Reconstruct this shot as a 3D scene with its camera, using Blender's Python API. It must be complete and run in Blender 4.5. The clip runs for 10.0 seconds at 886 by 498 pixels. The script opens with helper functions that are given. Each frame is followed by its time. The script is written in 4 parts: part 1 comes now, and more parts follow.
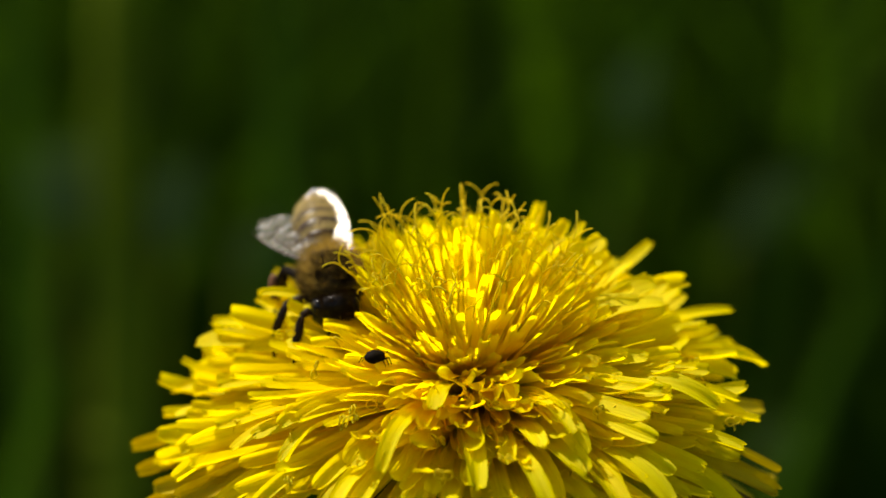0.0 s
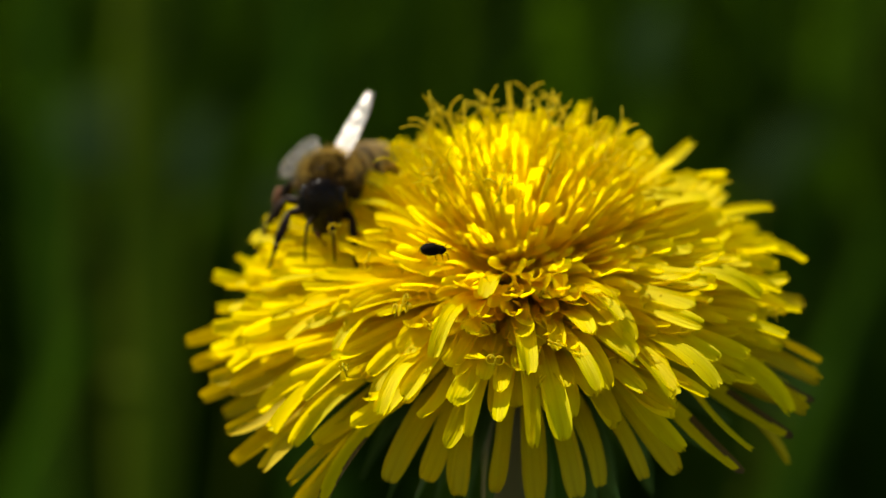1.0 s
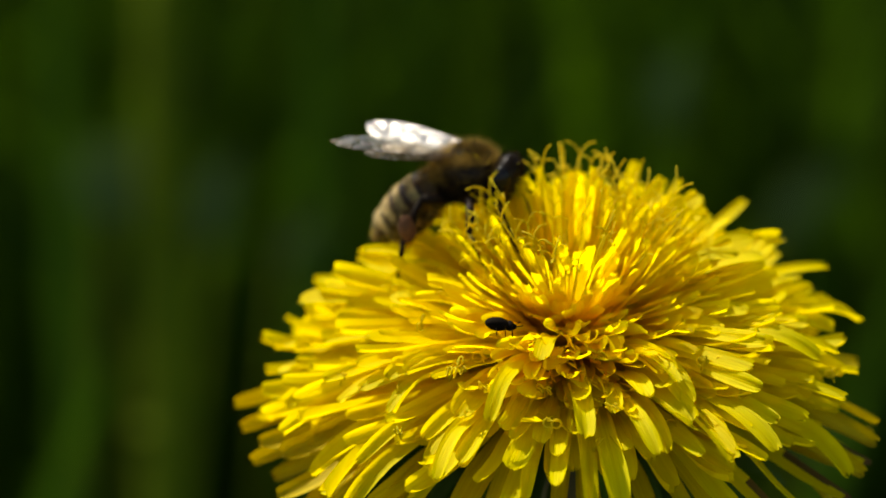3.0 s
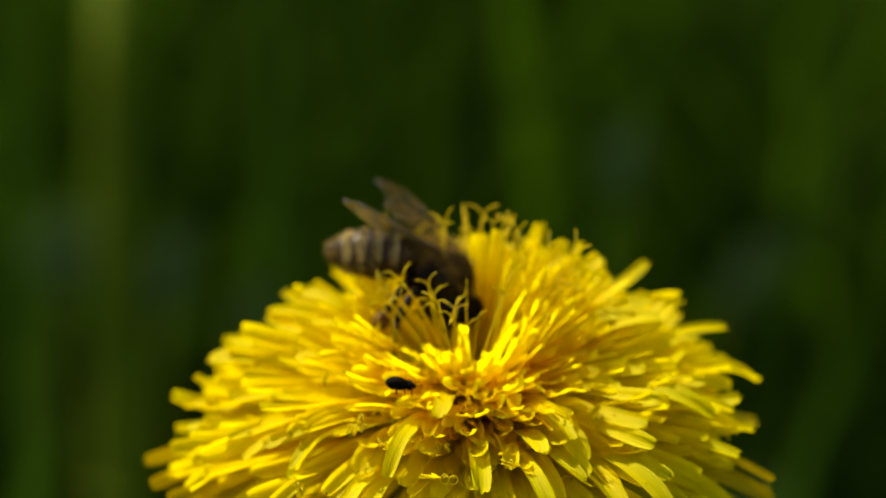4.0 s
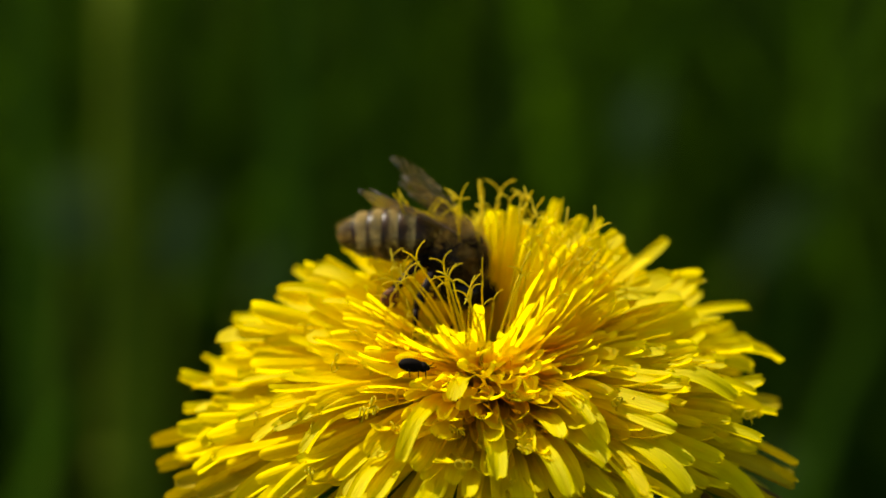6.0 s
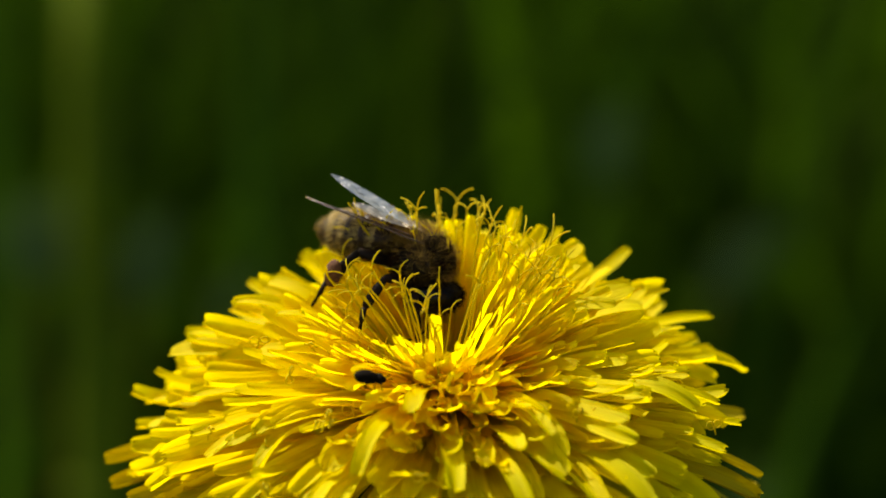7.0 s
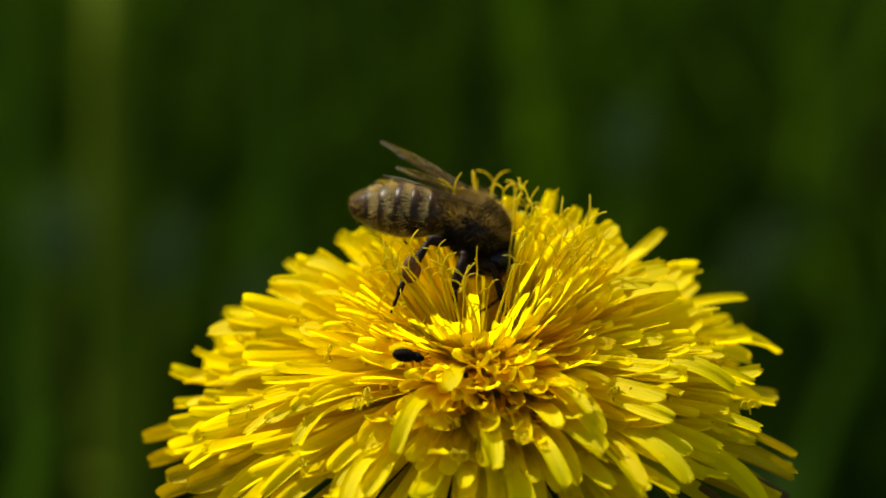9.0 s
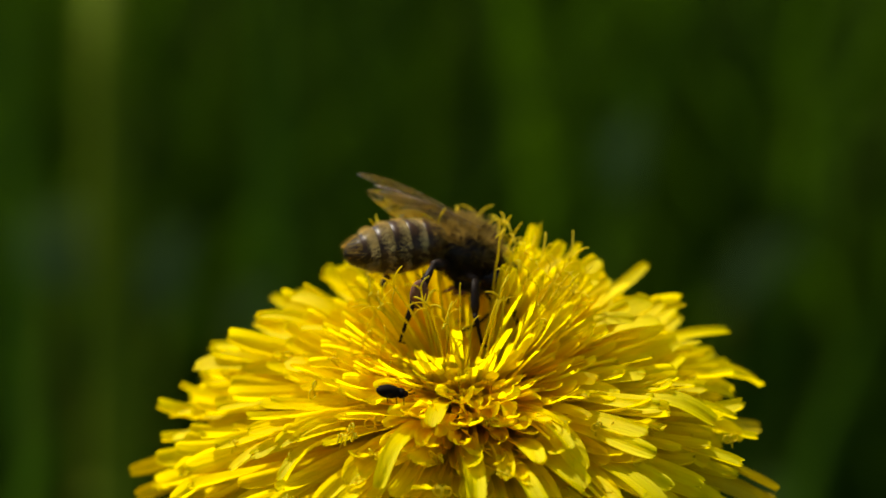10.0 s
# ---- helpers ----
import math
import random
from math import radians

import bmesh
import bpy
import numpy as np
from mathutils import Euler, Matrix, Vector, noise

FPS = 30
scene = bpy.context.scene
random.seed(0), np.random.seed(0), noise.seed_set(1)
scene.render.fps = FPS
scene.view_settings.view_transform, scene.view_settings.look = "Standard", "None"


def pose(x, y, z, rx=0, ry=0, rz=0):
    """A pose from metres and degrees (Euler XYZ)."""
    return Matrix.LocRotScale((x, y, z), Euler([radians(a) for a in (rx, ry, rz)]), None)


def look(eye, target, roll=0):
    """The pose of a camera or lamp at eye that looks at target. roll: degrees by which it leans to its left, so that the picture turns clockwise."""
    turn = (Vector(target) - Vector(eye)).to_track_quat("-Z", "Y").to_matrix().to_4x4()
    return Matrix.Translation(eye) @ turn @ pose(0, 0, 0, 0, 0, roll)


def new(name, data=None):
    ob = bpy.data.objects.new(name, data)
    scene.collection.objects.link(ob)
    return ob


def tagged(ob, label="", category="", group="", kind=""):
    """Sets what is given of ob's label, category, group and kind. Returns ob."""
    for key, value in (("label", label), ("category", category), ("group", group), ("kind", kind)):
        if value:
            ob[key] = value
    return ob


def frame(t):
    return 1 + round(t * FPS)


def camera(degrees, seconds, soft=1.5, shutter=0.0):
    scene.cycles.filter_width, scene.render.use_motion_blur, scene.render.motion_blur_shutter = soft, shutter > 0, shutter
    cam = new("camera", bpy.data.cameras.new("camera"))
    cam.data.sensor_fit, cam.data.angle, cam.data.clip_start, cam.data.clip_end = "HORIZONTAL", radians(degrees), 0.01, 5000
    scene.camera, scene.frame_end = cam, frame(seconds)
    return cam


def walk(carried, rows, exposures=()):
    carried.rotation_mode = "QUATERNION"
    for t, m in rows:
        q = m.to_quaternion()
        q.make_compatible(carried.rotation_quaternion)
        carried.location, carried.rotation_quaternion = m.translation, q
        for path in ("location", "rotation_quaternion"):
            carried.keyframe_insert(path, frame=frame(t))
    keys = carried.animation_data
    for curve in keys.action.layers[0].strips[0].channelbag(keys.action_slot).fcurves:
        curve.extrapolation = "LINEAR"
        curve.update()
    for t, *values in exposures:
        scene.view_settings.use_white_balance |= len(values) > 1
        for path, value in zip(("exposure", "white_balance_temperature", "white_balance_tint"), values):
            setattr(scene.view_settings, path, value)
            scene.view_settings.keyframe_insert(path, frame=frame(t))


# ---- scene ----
MM = 0.001
HEAD = Vector((0.0, 0.0, 0.220))      # heart of the flower head
TILT = 15.0                           # the head leans towards the camera

# ---- camera ----
cam = camera(14.0, 10.0, 1.6, 0.0)
cam.data.dof.use_dof = True
cam.data.dof.focus_distance = 0.2370
cam.data.dof.aperture_fstop = 21.0
PATH = [
    (0, -0.00095, -0.22819, 0.31505, 69.868, -0.212, 0.295),
    (0.5, -0.00483, -0.24158, 0.31594, 69.701, -0.192, 0.158),
    (1, -0.00431, -0.23608, 0.31137, 69.636, -0.078, 0.232),
    (1.5, -0.00559, -0.23329, 0.30960, 69.924, -0.060, 0.368),
    (2, -0.00754, -0.23044, 0.30859, 69.833, 0.041, 0.157),
    (2.2, -0.00854, -0.22929, 0.31011, 69.736, -0.009, 0.014),
    (3.3, -0.00799, -0.23551, 0.31312, 70.855, -0.047, 0.266),
    (3.5, -0.00598, -0.23700, 0.31523, 71.256, -0.076, 0.379),
    (4, -0.00222, -0.23821, 0.31275, 71.419, -0.098, -0.002),
    (4.5, -0.00318, -0.23329, 0.30687, 70.444, -0.116, 0.088),
    (5, -0.00276, -0.23404, 0.30824, 71.109, 0.058, -0.145),
    (5.5, -0.00306, -0.23327, 0.30989, 71.022, 0.120, 0.014),
    (5.7, -0.00242, -0.23287, 0.31227, 70.671, -0.180, 0.297),
    (6.8, -0.00204, -0.22673, 0.30954, 71.084, 0.045, -0.048),
    (7, -0.00092, -0.22747, 0.30893, 71.254, 0.104, -0.218),
    (7.5, 0.00053, -0.22767, 0.30922, 71.390, 0.100, -0.589),
    (8, -0.00056, -0.23097, 0.30916, 71.084, 0.191, -0.510),
    (8.5, -0.00172, -0.23109, 0.30893, 71.274, 0.189, -0.290),
    (9, -0.00283, -0.22963, 0.30806, 71.304, 0.015, -0.043),
    (9.5, -0.00078, -0.23116, 0.30942, 71.227, 0.111, -0.094),
    (10, -0.00142, -0.23053, 0.31081, 71.321, 0.166, -0.014),
]
walk(cam, [(t, pose(x, y, z, rx, ry, rz)) for t, x, y, z, rx, ry, rz in PATH])

# ---- daylight ----
SUN_FROM = Vector((-0.43, 0.46, 0.78)).normalized()
world = bpy.data.worlds.new("sky")
scene.world = world
world.use_nodes = True
wn = world.node_tree
sky = wn.nodes.new("ShaderNodeTexSky")
sky.sky_type, sky.sun_disc = "NISHITA", False
sky.sun_elevation = math.asin(SUN_FROM.z)
sky.sun_rotation = math.atan2(SUN_FROM.x, SUN_FROM.y)
wn.links.new(sky.outputs[0], wn.nodes["Background"].inputs[0])
wn.nodes["Background"].inputs[1].default_value = 0.085
sun = new("sun", bpy.data.lights.new("sun", "SUN"))
sun.data.energy, sun.data.angle, sun.data.color = 3.3, radians(0.53), (1.0, 0.97, 0.92)
sun.matrix_world = look(SUN_FROM * 5, (0, 0, 0))
scene.view_settings.exposure = 1.0
scene.view_settings.use_white_balance = True
scene.view_settings.white_balance_temperature, scene.view_settings.white_balance_tint = 7300, 8


# ---- materials ----
def mat(name):
    m = bpy.data.materials.new(name)
    m.use_nodes = True
    return m, m.node_tree, m.node_tree.nodes["Principled BSDF"]


def noise_ramp(nt, scale, stops, detail=4.0, stretch=None, coords="Object"):
    tc = nt.nodes.new("ShaderNodeTexCoord")
    n = nt.nodes.new("ShaderNodeTexNoise")
    n.inputs["Scale"].default_value, n.inputs["Detail"].default_value = scale, detail
    if stretch:
        mp = nt.nodes.new("ShaderNodeMapping")
        mp.inputs["Scale"].default_value = stretch
        nt.links.new(tc.outputs[coords], mp.inputs[0])
        nt.links.new(mp.outputs[0], n.inputs["Vector"])
    else:
        nt.links.new(tc.outputs[coords], n.inputs["Vector"])
    r = nt.nodes.new("ShaderNodeValToRGB")
    r.color_ramp.elements[0].position, r.color_ramp.elements[0].color = stops[0][0], (*stops[0][1], 1)
    r.color_ramp.elements[1].position, r.color_ramp.elements[1].color = stops[-1][0], (*stops[-1][1], 1)
    for p, c in stops[1:-1]:
        e = r.color_ramp.elements.new(p)
        e.color = (*c, 1)
    nt.links.new(n.outputs["Fac"], r.inputs[0])
    return n, r


def bump(nt, bsdf, source, strength, distance):
    b = nt.nodes.new("ShaderNodeBump")
    b.inputs["Strength"].default_value, b.inputs["Distance"].default_value = strength, distance
    nt.links.new(source, b.inputs["Height"])
    nt.links.new(b.outputs[0], bsdf.inputs["Normal"])
    return b


def surface(name, dark, light, scale, rough, metal=0.0, relief=0.0, coat=0.0, stretch=None, sheen=0.0, spec=0.5):
    m, nt, p = mat(name)
    n, r = noise_ramp(nt, scale, [(0.3, dark), (0.7, light)], 5.0, stretch)
    nt.links.new(r.outputs[0], p.inputs["Base Color"])
    p.inputs["Roughness"].default_value, p.inputs["Metallic"].default_value = rough, metal
    p.inputs["Coat Weight"].default_value, p.inputs["Sheen Weight"].default_value = coat, sheen
    p.inputs["Specular IOR Level"].default_value = spec
    if relief:
        bump(nt, p, n.outputs["Fac"], 0.6, relief)
    return m


def leafy(name, dark, light, scale, share, through_tint, stretch, rough=0.5, relief=0.0, per_piece=0.2, spec=0.4):
    """Thin living tissue: it scatters light back and lets part of it through."""
    m, nt, p = mat(name)
    n, r = noise_ramp(nt, scale, [(0.32, dark), (0.68, light)], 5.0, stretch)
    info = nt.nodes.new("ShaderNodeObjectInfo")
    geo = nt.nodes.new("ShaderNodeNewGeometry")
    add = nt.nodes.new("ShaderNodeMath")
    nt.links.new(info.outputs["Random"], add.inputs[0])
    nt.links.new(geo.outputs["Random Per Island"], add.inputs[1])
    fr = nt.nodes.new("ShaderNodeMath")
    fr.operation = "FRACT"
    nt.links.new(add.outputs[0], fr.inputs[0])
    val = nt.nodes.new("ShaderNodeMapRange")
    val.inputs["To Min"].default_value, val.inputs["To Max"].default_value = 1 - per_piece, 1 + per_piece * 0.5
    nt.links.new(fr.outputs[0], val.inputs[0])
    hsv = nt.nodes.new("ShaderNodeHueSaturation")
    nt.links.new(r.outputs[0], hsv.inputs["Color"])
    nt.links.new(val.outputs[0], hsv.inputs["Value"])
    nt.links.new(hsv.outputs[0], p.inputs["Base Color"])
    p.inputs["Roughness"].default_value = rough
    p.inputs["Specular IOR Level"].default_value = spec
    tr = nt.nodes.new("ShaderNodeBsdfTranslucent")
    mul = nt.nodes.new("ShaderNodeMix")
    mul.data_type, mul.blend_type = "RGBA", "MULTIPLY"
    mul.inputs["Factor"].default_value = 1.0
    nt.links.new(hsv.outputs[0], mul.inputs["A"])
    mul.inputs["B"].default_value = (*through_tint, 1)
    nt.links.new(mul.outputs["Result"], tr.inputs["Color"])
    mix = nt.nodes.new("ShaderNodeMixShader")
    mix.inputs[0].default_value = share
    nt.links.new(p.outputs[0], mix.inputs[1])
    nt.links.new(tr.outputs[0], mix.inputs[2])
    nt.links.new(mix.outputs[0], nt.nodes["Material Output"].inputs[0])
    if relief:
        b = bump(nt, p, n.outputs["Fac"], 0.7, relief)
        nt.links.new(b.outputs[0], tr.inputs["Normal"])
    return m


PETAL = leafy("petal_yellow", (0.86, 0.715, 0.001), (0.93, 0.825, 0.004), 1.0, 0.56, (1.0, 0.90, 0.3), (2, 9, 1.3), 0.6, 0.00012, 0.14, 0.12)
# Darker copy of PETAL; shade on the lower petals is put into colour.
OUTER_SHADED = leafy("outer_petal_shaded_yellow", (0.50, 0.36, 0.003), (0.64, 0.485, 0.005), 1.0, 0.20, (1.0, 0.88, 0.3), (2, 9, 1.3), 0.6, 0.00012, 0.14, 0.12)
# Thinner tissue than the petals; part of the tuft's glow is in its colour.
FLORET = leafy("floret_golden_brightened", (0.97, 0.78, 0.002), (0.99, 0.87, 0.004), 1.0, 0.86, (1.0, 0.96, 0.3), (2, 7, 1.3), 0.55, 0.00008, 0.08, 0.12)
STYLE = leafy("style_yellow", (0.86, 0.68, 0.01), (0.94, 0.80, 0.03), 2500, 0.45, (1, 0.95, 0.4), (1, 1, 1), 0.6, 0.00005, 0.15, 0.15)
TIP = leafy("withered_tip", (0.05, 0.028, 0.006), (0.20, 0.11, 0.014), 1500, 0.1, (1, 1, 1), (1, 1, 1), 0.7, 0.0001, 0.2)
GREEN = leafy("bract_green", (0.05, 0.10, 0.015), (0.10, 0.17, 0.03), 400, 0.2, (1, 1, 0.6), (1, 1, 0.2), 0.6, 0.0001, 0.2, 0.1)
STEM = surface("stem_green_pink", (0.06, 0.09, 0.015), (0.13, 0.09, 0.03), 120, 0.45, relief=0.0002, stretch=(1, 1, 0.15))
RECEPT = surface("receptacle_yellow_green", (0.42, 0.36, 0.03), (0.58, 0.47, 0.05), 500, 0.6)
CHITIN = surface("dark_chitin", (0.006, 0.004, 0.002), (0.016, 0.009, 0.004), 1500, 0.38, relief=0.00006, spec=0.16)
LEGS = surface("leg_chitin", (0.006, 0.0035, 0.002), (0.026, 0.012, 0.004), 1200, 0.55, relief=0.00005, spec=0.10)
EYE = surface("eye_black", (0.005, 0.004, 0.003), (0.010, 0.007, 0.005), 4000, 0.24, spec=0.22)
TERGITE = surface("tergite_brown", (0.014, 0.0065, 0.002), (0.055, 0.024, 0.005), 700, 0.36, relief=0.00005, spec=0.16)
BAND = leafy("pale_band_hair", (0.50, 0.35, 0.10), (0.76, 0.57, 0.22), 900, 0.30, (1, 0.9, 0.6), (1, 1, 1), 0.5, 0.0, 0.3, 0.3)
FUR = leafy("fur_gold", (0.25, 0.165, 0.035), (0.52, 0.38, 0.12), 900, 0.60, (1, 0.85, 0.5), (1, 1, 1), 0.6, 0.0, 0.4, 0.2)
# brown of back and head; its darkness also serves as shade on the flanks
FUR_DARK = leafy("fur_brown_and_shade", (0.014, 0.008, 0.003), (0.055, 0.030, 0.009), 900, 0.25, (1, 0.8, 0.5), (1, 1, 1), 0.7, 0.0, 0.4, 0.1)
MOUTH = surface("mouthparts_red_brown", (0.12, 0.03, 0.01), (0.22, 0.07, 0.02), 1500, 0.4)
POLLEN = surface("pollen_orange", (0.085, 0.026, 0.003), (0.17, 0.055, 0.005), 3500, 0.85, relief=0.0001)
BEETLE = surface("beetle_black", (0.004, 0.0025, 0.001), (0.009, 0.005, 0.002), 2500, 0.8, relief=0.00004, spec=0.05)
VEIN = surface("wing_vein", (0.05, 0.025, 0.01), (0.10, 0.05, 0.02), 1500, 0.35)


def wing_material():
    """Clear amber membrane, glossy on its ripples."""
    m, nt, p = mat("wing_membrane")
    nt.nodes.remove(p)
    n, r = noise_ramp(nt, 800, [(0.35, (0.34, 0.19, 0.05)), (0.7, (0.52, 0.33, 0.12))], 3.0)
    amber = nt.nodes.new("ShaderNodeBsdfTranslucent")
    nt.links.new(r.outputs[0], amber.inputs[0])
    clear = nt.nodes.new("ShaderNodeBsdfTransparent")
    clear.inputs[0].default_value = (0.74, 0.69, 0.60, 1)
    film = nt.nodes.new("ShaderNodeMixShader")
    film.inputs[0].default_value = 0.06
    nt.links.new(clear.outputs[0], film.inputs[1])
    nt.links.new(amber.outputs[0], film.inputs[2])
    shine = nt.nodes.new("ShaderNodeBsdfAnisotropic")
    shine.inputs["Roughness"].default_value = 0.40
    shine.inputs["Color"].default_value = (0.72, 0.67, 0.60, 1)
    b = bump(nt, shine, n.outputs["Fac"], 1.0, 0.0011)
    edge = nt.nodes.new("ShaderNodeFresnel")
    edge.inputs["IOR"].default_value = 1.5
    nt.links.new(b.outputs[0], edge.inputs["Normal"])
    mix = nt.nodes.new("ShaderNodeMixShader")
    half = nt.nodes.new("ShaderNodeMath")
    half.operation = "MULTIPLY"
    half.inputs[1].default_value = 0.7
    nt.links.new(edge.outputs[0], half.inputs[0])
    nt.links.new(half.outputs[0], mix.inputs[0])
    nt.links.new(film.outputs[0], mix.inputs[1])
    nt.links.new(shine.outputs[0], mix.inputs[2])
    nt.links.new(mix.outputs[0], nt.nodes["Material Output"].inputs[0])
    return m


WING = wing_material()
GRASS = leafy("grass_blade", (0.024, 0.054, 0.003), (0.060, 0.115, 0.006), 60, 0.35, (0.9, 1.0, 0.15), (1, 1, 0.1), 0.7, 0.0, 0.6, 0.06)
STALK = leafy("stalk_green", (0.085, 0.120, 0.003), (0.135, 0.180, 0.006), 40, 0.3, (0.95, 1, 0.12), (1, 1, 0.1), 0.7, 0.0, 0.2, 0.06)
BLADE = leafy("bright_blade", (0.05, 0.11, 0.006), (0.08, 0.16, 0.01), 60, 0.35, (0.9, 1.0, 0.15), (1, 1, 0.1), 0.7, 0.0, 0.2, 0.06)
BROAD = leafy("broad_leaf", (0.05, 0.085, 0.025), (0.08, 0.12, 0.045), 80, 0.2, (0.9, 1, 0.4), (1, 1, 0.4), 0.8, 0.0005, 0.2, 0.03)
SOIL = surface("soil", (0.014, 0.018, 0.005), (0.040, 0.045, 0.014), 30, 0.95, relief=0.01)


# ---- mesh helpers ----
def mesh_of(name, bm, material, smooth=True):
    me = bpy.data.meshes.new(name)
    bmesh.ops.recalc_face_normals(bm, faces=bm.faces)
    bm.to_mesh(me)
    bm.free()
    me.materials.append(material)
    if smooth:
        me.polygons.foreach_set("use_smooth", [True] * len(me.polygons))
    return me


def part(name, bm, material, parent, label="", at=None):
    ob = new(name, mesh_of(name, bm, material))
    ob.parent = parent
    if at is not None:
        ob.matrix_basis = at
    if label:
        tagged(ob, label)
    return ob


def sheet(verts, faces, name, material):
    me = bpy.data.meshes.new(name)
    me.from_pydata(verts, [], faces)
    me.update()
    me.materials.append(material)
    me.polygons.foreach_set("use_smooth", [True] * len(me.polygons))
    return me


def tube(bm, pts, radii, sides=8, flat=1.0):
    """A tapered tube along pts with closed ends; flat squeezes its cross-section."""
    rings = []
    up = Vector((0.13, 0.31, 0.94)).normalized()
    for i, p in enumerate(pts):
        p = Vector(p)
        d = (Vector(pts[min(i + 1, len(pts) - 1)]) - Vector(pts[max(i - 1, 0)])).normalized()
        a = d.cross(up).normalized()
        b = d.cross(a)
        rings.append([bm.verts.new(p + radii[i] * (math.cos(k * math.tau / sides) * a + flat * math.sin(k * math.tau / sides) * b)) for k in range(sides)])
    for r, s in zip(rings, rings[1:]):
        for k in range(sides):
            bm.faces.new((r[k], r[(k + 1) % sides], s[(k + 1) % sides], s[k]))
    bm.faces.new(rings[0][::-1])
    bm.faces.new(rings[-1])


def ball(bm, centre, half, n=20, shape=None):
    """An ellipsoid with half axes, each vertex passed through shape(direction) -> direction."""
    made = bmesh.ops.create_uvsphere(bm, u_segments=n, v_segments=max(8, n * 2 // 3), radius=1.0)["verts"]
    for v in made:
        q = v.co.copy()
        if shape:
            q = shape(q)
        v.co = Vector(centre) + Vector((q.x * half[0], q.y * half[1], q.z * half[2]))


def hairs(bm, centre, half, count, length, thick, rng, keep=None, lean=(0, 0, 0)):
    """Fine hairs that stand on an ellipsoid."""
    centre, lean = Vector(centre), Vector(lean)
    while count > 0:
        n = Vector((rng.gauss(0, 1), rng.gauss(0, 1), rng.gauss(0, 1))).normalized()
        if keep and not keep(n):
            continue
        count -= 1
        root = centre + Vector((n.x * half[0], n.y * half[1], n.z * half[2])) * 0.97
        out = Vector((n.x / half[0], n.y / half[1], n.z / half[2])).normalized()
        d = (out + lean + 0.45 * Vector((rng.gauss(0, 1), rng.gauss(0, 1), rng.gauss(0, 1)))).normalized()
        side = d.cross(Vector((rng.random(), rng.random(), rng.random()))).normalized() * thick
        l = length * rng.uniform(0.55, 1.15)
        a, b = bm.verts.new(root - side), bm.verts.new(root + side)
        c, e = bm.verts.new(root + d * l * 0.6 + side * 0.7), bm.verts.new(root + d * l * 0.6 - side * 0.7)
        f = bm.verts.new(root + d * l + lean * l * 0.3)
        bm.faces.new((a, b, c, e))
        bm.faces.new((e, c, f))


def empty(name, m, label, category, group="", kind=""):
    ob = new(name)
    ob.empty_display_size = 0.002
    ob.matrix_basis = m
    return tagged(ob, label, category, group, kind)


# ---- ground ----
def build_ground():
    rng = random.Random(4)
    n, verts, faces = 40, [], []
    def grade(i):
        u = 2 * i / n - 1
        return math.copysign(0.9 * abs(u) + 300 * abs(u) ** 9, u)
    for j in range(n + 1):
        for i in range(n + 1):
            x, y = grade(i), grade(j) + 0.5
            h = 0.012 * noise.noise((x * 6, y * 6, 0)) if abs(x) < 2 and abs(y) < 2.5 else 0.0
            verts.append((x, y, h))
    for j in range(n):
        for i in range(n):
            a = j * (n + 1) + i
            faces.append((a, a + 1, a + n + 2, a + n + 1))
    ob = new("ground", sheet(verts, faces, "ground", SOIL))
    tagged(ob, "dark mossy meadow soil under the grass", "ground", kind="structure")


def blade_into(verts, faces, root, height, width, heading, bend, turn):
    """One tapering grass blade, creased along its middle."""
    base = len(verts)
    n = 6
    d = Vector((math.cos(heading), math.sin(heading), 0))
    s = Vector((math.cos(turn), math.sin(turn), 0))
    fold = s.cross(Vector((0, 0, 1)))
    for i in range(n + 1):
        u = i / n
        c = Vector(root) + Vector((0, 0, height * (u - 0.25 * bend * u * u))) + d * (bend * height * u * u)
        w = width * (1 - u ** 2.2) * 0.5 + 0.0001
        verts.extend([tuple(c - s * w), tuple(c + fold * w * 0.35), tuple(c + s * w)])
    for i in range(n):
        a = base + 3 * i
        faces.append((a, a + 1, a + 4, a + 3))
        faces.append((a + 1, a + 2, a + 5, a + 4))


